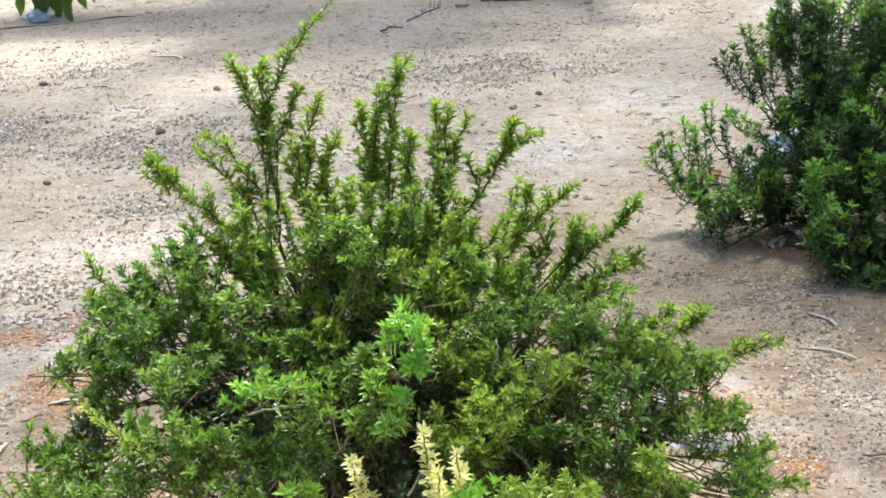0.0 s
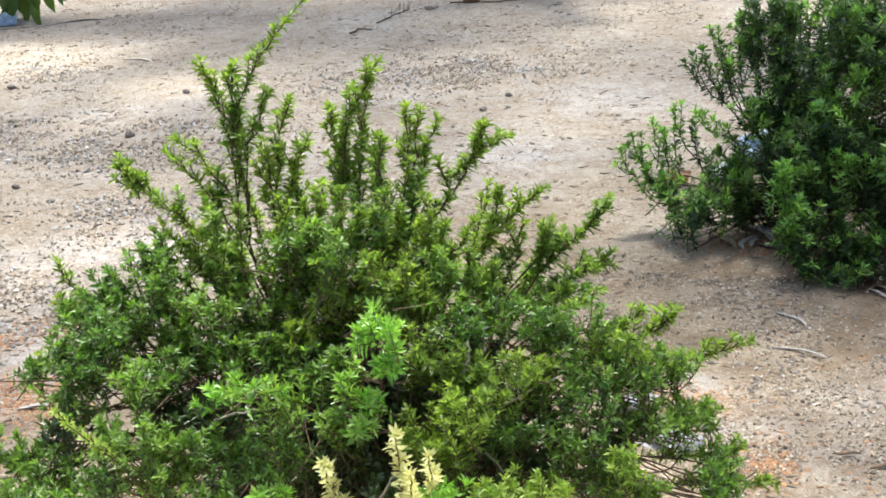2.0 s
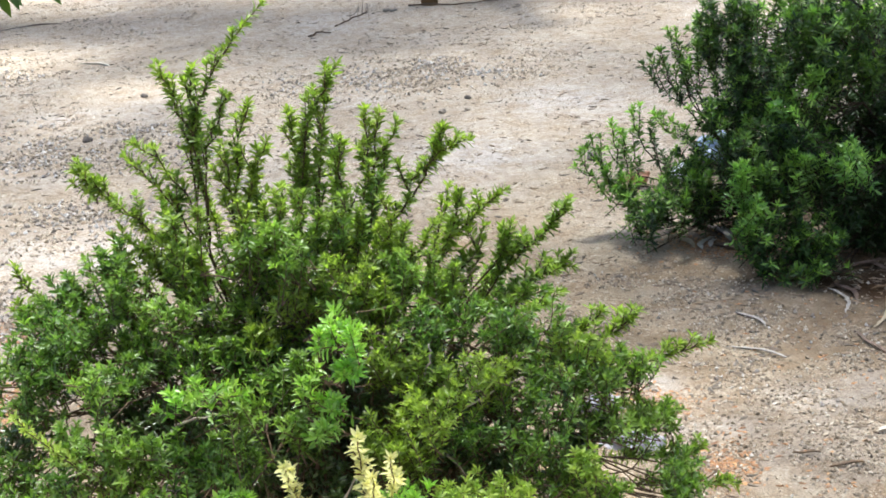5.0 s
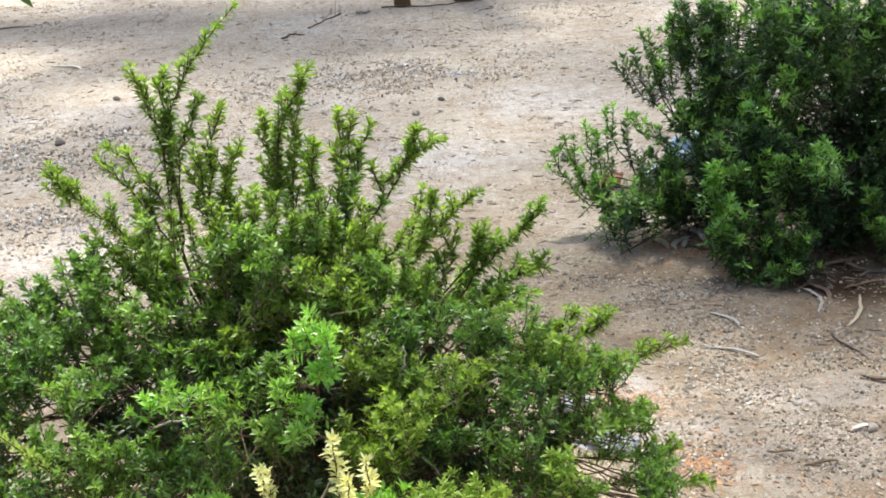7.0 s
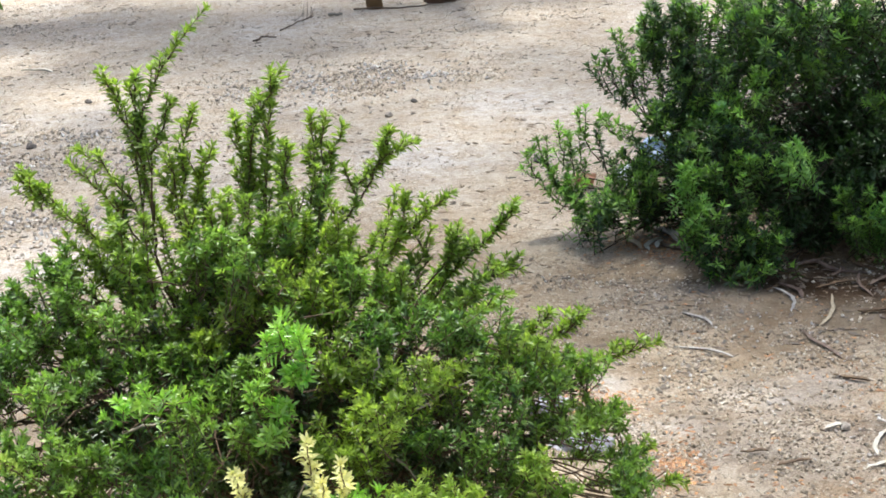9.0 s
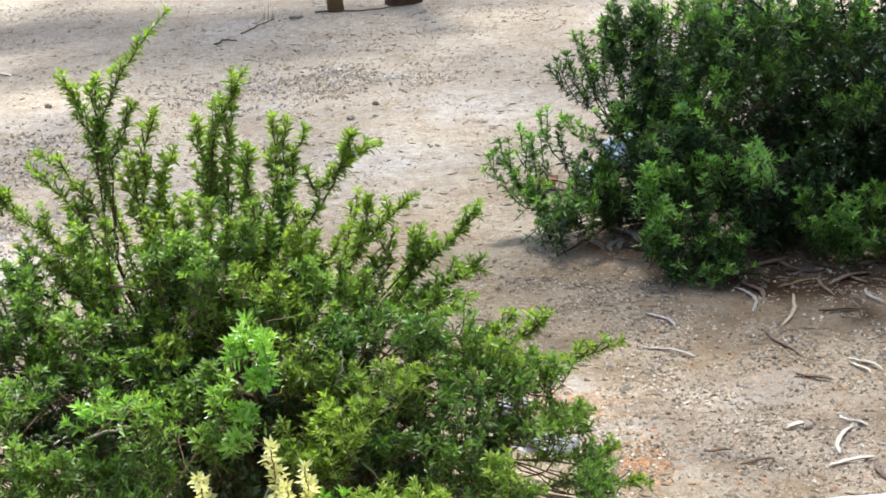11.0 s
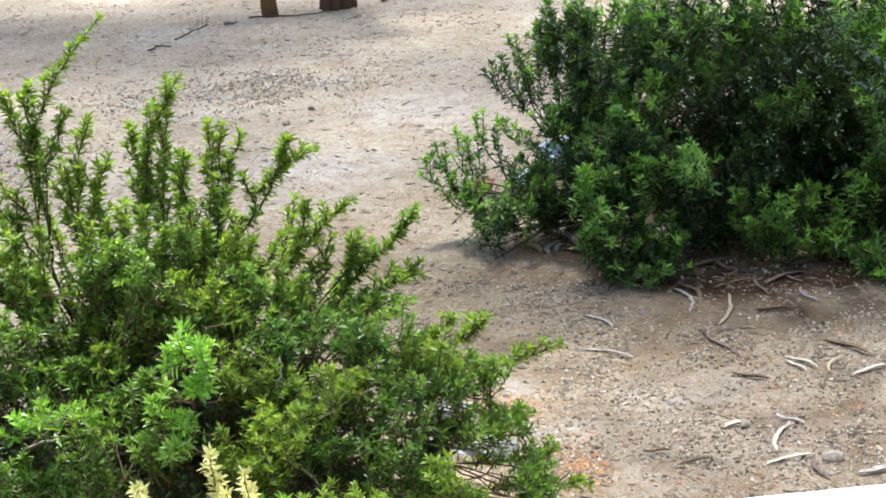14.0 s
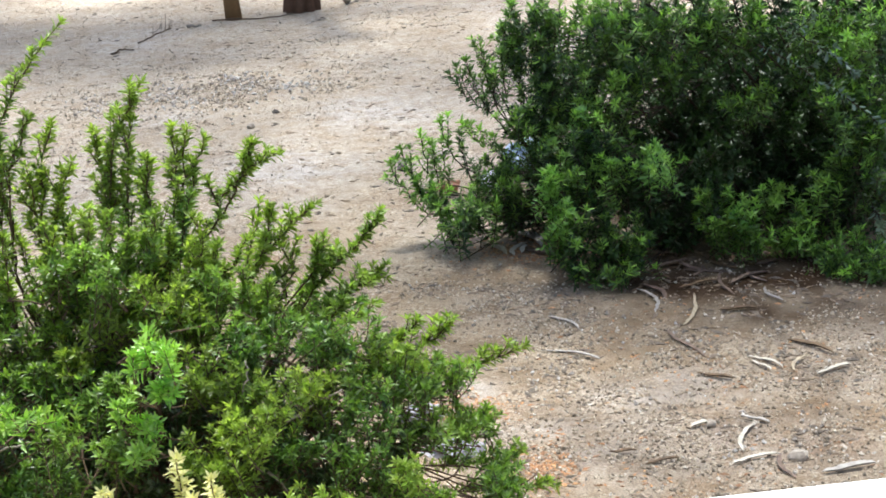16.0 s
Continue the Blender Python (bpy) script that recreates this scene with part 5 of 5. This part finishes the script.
# added outside the view, only for the shade of its crown
build_tree((4.9, 7.8), 0.15, 5.0, (-1.8, 0.1), FURROWED_BARK, "unseen spreading tree with furrowed bark, added for shade", (0.8, 7.8, 7.6), (4.2, 3.4, 1.2), 86000, 24)


# ---- loose things on the ground ----
def eucalyptus_leaf(x, y, length, turn, tone, bend=0.18, wide=0.012, lift=0.006, label="long curled dry leaf lying on the sand"):
    """A sickle-shaped dry leaf with a curled blade and some thickness."""
    n = 15
    r = np.random.RandomState(int(abs(x * 971 + y * 373 + turn)) % 9999)
    t = np.linspace(-0.5, 0.5, n)
    w = (1 + 0.12 * r.normal(0, 1, n)) * wide * np.sqrt(np.clip(1 - (2 * t) ** 2, 0, 1)) ** 0.9 * 0.5 + 0.0012
    kink = r.uniform(-0.25, 0.25)
    cy = bend * length * (0.25 - t ** 2) * 2 + length * (0.10 * np.abs(t - kink) * r.normal() + 0.005 * r.normal(0, 1, n))
    rise = lift * (0.35 + np.abs(np.sin(3 * t + 0.6)))
    v, f = [], []
    for side in (0, 1):
        for i in range(n):
            for s, curl in ((-1, 0.9), (0, 0.0), (1, 0.9)):
                v.append((t[i] * length, cy[i] + s * w[i], rise[i] + curl * w[i] + (0.0014 if side else 0.0)))
    m = 3 * n
    for i in range(n - 1):
        for j in range(2):
            a = i * 3 + j
            f.append((a, a + 1, a + 4, a + 3)[::-1])
            f.append((m + a, m + a + 1, m + a + 4, m + a + 3))
        for j in (0, 2):
            a = i * 3 + j
            f.append((a, a + 3, m + a + 3, m + a))
    for a in (0, 3 * n - 3):
        for j in range(2):
            f.append((a + j, a + j + 1, m + a + j + 1, m + a + j))
    ob = mesh_object("dry_leaf", v, f, DRY[tone], True)
    z = float(height(np.array([x]), np.array([y]))[0])
    ob.matrix_world = pose(x, y, z + 0.001, 0, 0, turn)
    return tagged(ob, label, "dry leaf", "fallen leaves")


TONES = {"g": "grey", "w": "bleached pale", "p": "tan", "b": "mauve-brown", "d": "dark brown"}


def leaf(x, y, length, turn, tone, bend=0.18, wide=0.012):
    return eucalyptus_leaf(x, y, length * 1.08, turn, tone, bend, wide * (0.72 if y < 4.8 else 0.9), 0.004, label=f"{TONES[tone]} curled dry leaf lying on the sand")


leaf(0.771, 4.447, 0.135, -63, "g")
leaf(0.745, 4.193, 0.165, -34, "g", 0.12, 0.010)
leaf(1.039, 4.182, 0.22, -79, "b", 0.12, 0.013)
leaf(1.125, 4.433, 0.25, 66, "p", -0.2)
leaf(1.044, 4.549, 0.20, -88, "g", 0.25)
leaf(1.229, 3.975, 0.112, -55, "w")
leaf(1.208, 3.954, 0.073, -70, "w", 0.1, 0.010)
leaf(1.318, 3.941, 0.110, 52, "p", 0.3, 0.010)
leaf(1.386, 3.881, 0.108, 21, "w", 0.08)
leaf(1.051, 3.539, 0.150, 64, "w", 0.2)
leaf(1.093, 3.626, 0.074, -48, "g")
leaf(1.032, 3.422, 0.117, 14, "w", 0.08, 0.013)
leaf(0.961, 3.633, 0.050, 2, "w", 0.5, 0.018)
leaf(1.075, 3.924, 0.094, -35, "d", 0.1, 0.014)
leaf(1.089, 3.354, 0.125, -93, "b", -0.25)
leaf(1.221, 3.301, 0.124, 4, "g", 0.05, 0.020)
leaf(1.375, 4.039, 0.140, -55, "d", 0.15, 0.018)
leaf(0.666, 5.120, 0.120, -78, "p", 0.1, 0.024)
leaf(0.726, 5.111, 0.120, 73, "w", 0.1, 0.018)
leaf(0.757, 5.104, 0.071, 65, "w", 0.1, 0.016)
leaf(0.799, 5.208, 0.175, -75, "g", 0.1, 0.034)
leaf(0.818, 5.018, 0.169, -55, "b", 0.1, 0.030)
# mostly dark tones towards the shrub, its shade put into the leaf colour
leaf(1.272, 4.742, 0.134, -26, "b", 0.25)
leaf(1.383, 4.664, 0.150, 28, "b", 0.05, 0.020)
leaf(1.312, 4.622, 0.210, -95, "b", -0.2)
leaf(1.406, 4.458, 0.114, -81, "g", -0.3)
leaf(1.270, 4.372, 0.103, -8, "d", 0.05, 0.018)
leaf(1.487, 4.762, 0.085, 6, "b", 0.05, 0.022)
leaf(1.268, 4.996, 0.153, 57, "b")
leaf(1.084, 4.622, 0.148, -76, "b", 0.2, 0.022)
leaf(0.739, 3.525, 0.061, -8, "d", 0.1, 0.010)
leaf(0.818, 3.454, 0.079, 9, "d", 0.1, 0.010)
leaf(-1.316, 3.984, 0.078, 11, "g", 0.1, 0.020)
leaf(-1.366, 3.872, 0.060, 42, "b")
leaf(-1.380, 3.668, 0.081, 89, "w")
leaf(0.331, 3.588, 0.082, 6, "g", 0.1, 0.020)
leaf(-2.047, 8.857, 0.24, -35, "w", 0.2, 0.020)

rng = np.random.RandomState(41)
# only dark tones beneath the shrub, where they stand in for shade
for k in range(26):
    leaf(0.95 + 1.1 * rng.random(), 4.62 + 0.55 * rng.random(), 0.08 + 0.08 * rng.random(), 360 * rng.random(), "dbddb"[k % 5], 0.05 + 0.25 * rng.random(), 0.010 + 0.009 * rng.random())


def stone(x, y, size, material, label, flat=0.6, seed=0):
    bm = bmesh.new()
    bmesh.ops.create_icosphere(bm, subdivisions=2, radius=0.5)
    noise_at = Vector((seed * 3.1, seed * 1.7, 0))
    for v in bm.verts:
        d = 1 + 0.45 * noise.noise(v.co * 2.2 + noise_at)
        v.co = Vector((v.co.x * d * size, v.co.y * d * size * 0.75, v.co.z * d * size * flat))
    me = bpy.data.meshes.new("stone")
    bm.to_mesh(me)
    bm.free()
    me.materials.append(material)
    ob = new("stone", me)
    z = float(height(np.array([x]), np.array([y]))[0])
    ob.matrix_world = pose(x, y, z + size * flat * 0.3, 0, 0, seed * 47)
    return tagged(ob, label, "stone", "loose stones")


for k, (x, y, s, m) in enumerate(((-0.018, 7.498, 0.035, "d"), (-0.136, 7.235, 0.045, "l"), (0.465, 6.34, 0.05, "d"), (-2.016, 6.30, 0.04, "d"), (-1.82, 6.09, 0.035, "l"),
                                  (-1.718, 7.076, 0.05, "d"), (-1.66, 5.75, 0.03, "l"), (-1.62, 7.95, 0.04, "d"), (-2.6, 8.3, 0.05, "d"), (0.985, 3.64, 0.035, "l"), (-0.45, 6.8, 0.05, "d"), (1.13, 3.40, 0.05, "l"))):
    stone(x, y, s, DARK_STONE if m == "d" else STONE, "small dark stone half sunk in sand" if m == "d" else "small pale weathered stone on sand", 0.6, k)


def build_pipe():
    rng = np.random.RandomState(3)
    line = np.array([(-5.6, 9.95, 0), (-4.6, 10.05, 0), (-3.41, 10.15, 0), (-2.89, 10.26, 0), (-2.55, 10.30, 0)])
    t = np.linspace(0, len(line) - 1, 60)
    p = np.stack([np.interp(t, np.arange(len(line)), line[:, i]) for i in range(3)], 1)
    p[:, 1] += 0.03 * np.sin(t * 2.1)
    p[:, 2] = height(p[:, 0], p[:, 1]) + 0.003
    p[:, 2] -= 0.006 * np.clip(np.sin(t * 2.6 + 0.5) + 0.2, 0, 1) + 0.02 * np.clip(t - 3.6, 0, 1)
    v, f = tube(p, np.full(len(p), 0.006), 8)
    tagged(array_mesh("irrigation_pipe", v, f, PIPE_PLASTIC, True), "thin brown irrigation pipe half buried in soil", "pipe")


build_pipe()


def build_stick(points, radius, material, label, sprigs=0, seed=1):
    rng = np.random.RandomState(seed)
    p = np.array(points, float)
    t = np.linspace(0, len(p) - 1, 10)
    q = np.stack([np.interp(t, np.arange(len(p)), p[:, i]) for i in range(3)], 1) + rng.normal(0, 0.003, (10, 3))
    q[:, 2] += height(q[:, 0], q[:, 1]) + radius
    pieces = [tube(q, np.linspace(radius, radius * 0.5, 10), 6)]
    for tw in (twigs_on(rng, q, sprigs, 0.2, 0.95, 0.13, 1.0) if sprigs else []):
        pieces.append(tube(tw, np.linspace(radius * 0.5, radius * 0.2, len(tw)), 4))
    v, f = joined(pieces)
    tagged(array_mesh("fallen_branch" if sprigs else "stick", v, f, material, True), label, "branch" if sprigs else "stick")


build_stick(((-0.784, 9.60, 0), (-0.668, 9.77, 0.01), (-0.588, 9.846, 0.02)), 0.005, SHRUB_WOOD, "dry fallen branch with thin brittle twigs", 7)
build_stick(((-0.70, 9.75, 0.01), (-0.66, 9.76, 0.04), (-0.64, 9.78, 0.06)), 0.003, GREY_WOOD, "pale brittle twig standing up from the sand", 2, 8)
build_stick(((-0.914, 9.29, 0), (-0.84, 9.33, 0.01), (-0.783, 9.369, 0)), 0.007, SHRUB_WOOD, "short dark stick on the sand", 0, 2)
build_stick(((-0.507, 9.964, 0), (-0.422, 9.944, 0)), 0.012, GREY_WOOD, "short pale stick on the sand", 0, 3)
build_stick(((0.478, 10.37, 0.0), (0.54, 10.44, 0.03), (0.60, 10.52, 0.04)), 0.028, GREY_WOOD, "weathered grey piece of wood beside the tree", 0, 4)
build_stick(((-0.357, 10.156, 0), (-0.22, 10.13, 0.004), (-0.096, 10.113, 0.0), (0.03, 10.15, 0.003), (0.168, 10.19, 0)), 0.006, SHRUB_WOOD, "long dark root beside the tree trunks", 0, 6)


def crumpled(name, x, y, z, size, material, label, category, seed, flat=0.6):
    """A crumpled sheet: a ball of film with sharp creases."""
    bm = bmesh.new()
    bmesh.ops.create_icosphere(bm, subdivisions=3, radius=0.5)
    for v in bm.verts:
        q = v.co * 3.0 + Vector((seed * 5.3, 0, seed))
        d = 1 + 0.55 * noise.noise(q) + 0.3 * abs(noise.noise(q * 2.3))
        v.co = Vector((v.co.x * size[0] * d, v.co.y * size[1] * d, max(-0.3, v.co.z) * size[2] * d))
    me = bpy.data.meshes.new(name)
    bm.to_mesh(me)
    bm.free()
    me.materials.append(material)
    ob = new(name, me)
    ob.location = (x, y, z + 0.3 * size[2])
    return tagged(ob, label, category)


crumpled("plastic_bag", 0.95, 6.15, 0, (0.17, 0.12, 0.12), BLUE_PLASTIC, "crumpled pale blue plastic bag under the shrub", "plastic bag", 1)
crumpled("paper_cup", 0.76, 5.88, 0, (0.07, 0.07, 0.09), WHITE_PLASTIC, "crushed white cup among the branches", "cup", 2)
crumpled("plastic_bag", -3.20, 10.30, 0, (0.13, 0.10, 0.09), BLUE_PLASTIC, "crumpled pale blue plastic bag beside a plant", "plastic bag", 3)
crumpled("card_scrap", 0.605, 5.92, 0, (0.09, 0.06, 0.05), ORANGE_CARD, "scrap of faded orange card on sand", "card", 7)
crumpled("paper_scrap", 0.340, 3.600, 0, (0.14, 0.08, 0.05), LILAC_PAPER, "crumpled pale lilac paper beside the shrub", "paper", 4)
crumpled("paper_scrap", 0.285, 3.830, 0, (0.10, 0.06, 0.05), LILAC_PAPER, "scrap of white paper beside the shrub", "paper", 5)
crumpled("paper_scrap", -1.33, 3.62, 0, (0.06, 0.04, 0.025), LILAC_PAPER, "scrap of white paper beside the shrub", "paper", 6)


def build_broad_plant():
    rng = np.random.RandomState(31)
    plant = thing("young_plant", (0, 0, 0), "young plant with broad drooping green leaves", "plant")
    o = np.array([-3.12, 10.45, 0.0])
    line = curved(rng, o, o + np.array([0.05, 0.1, 0.9]), (0.02, 0, 0), 8)
    add_branch(plant, rng, line, 0.012, 0.006, "stem")
    n = 60
    base = o + np.array([0, 0, 0.30]) + rng.normal(0, 0.10, (n, 3)) * np.array([1.6, 1.0, 0.9])
    d = np.stack([base[:, 0] - o[0], base[:, 1] - o[1], np.full(n, -0.30)], 1) + rng.normal(0, 0.04, (n, 3))
    ln = 0.16 + 0.10 * rng.random(n)
    under(blades(base, d, np.array([0, -0.4, 0.6]) + rng.normal(0, 0.3, (n, 3)), ln, ln * 0.32, rng.random(n) * 0.6, "leaves", BROAD_LEAF, 0.3), plant)


build_broad_plant()
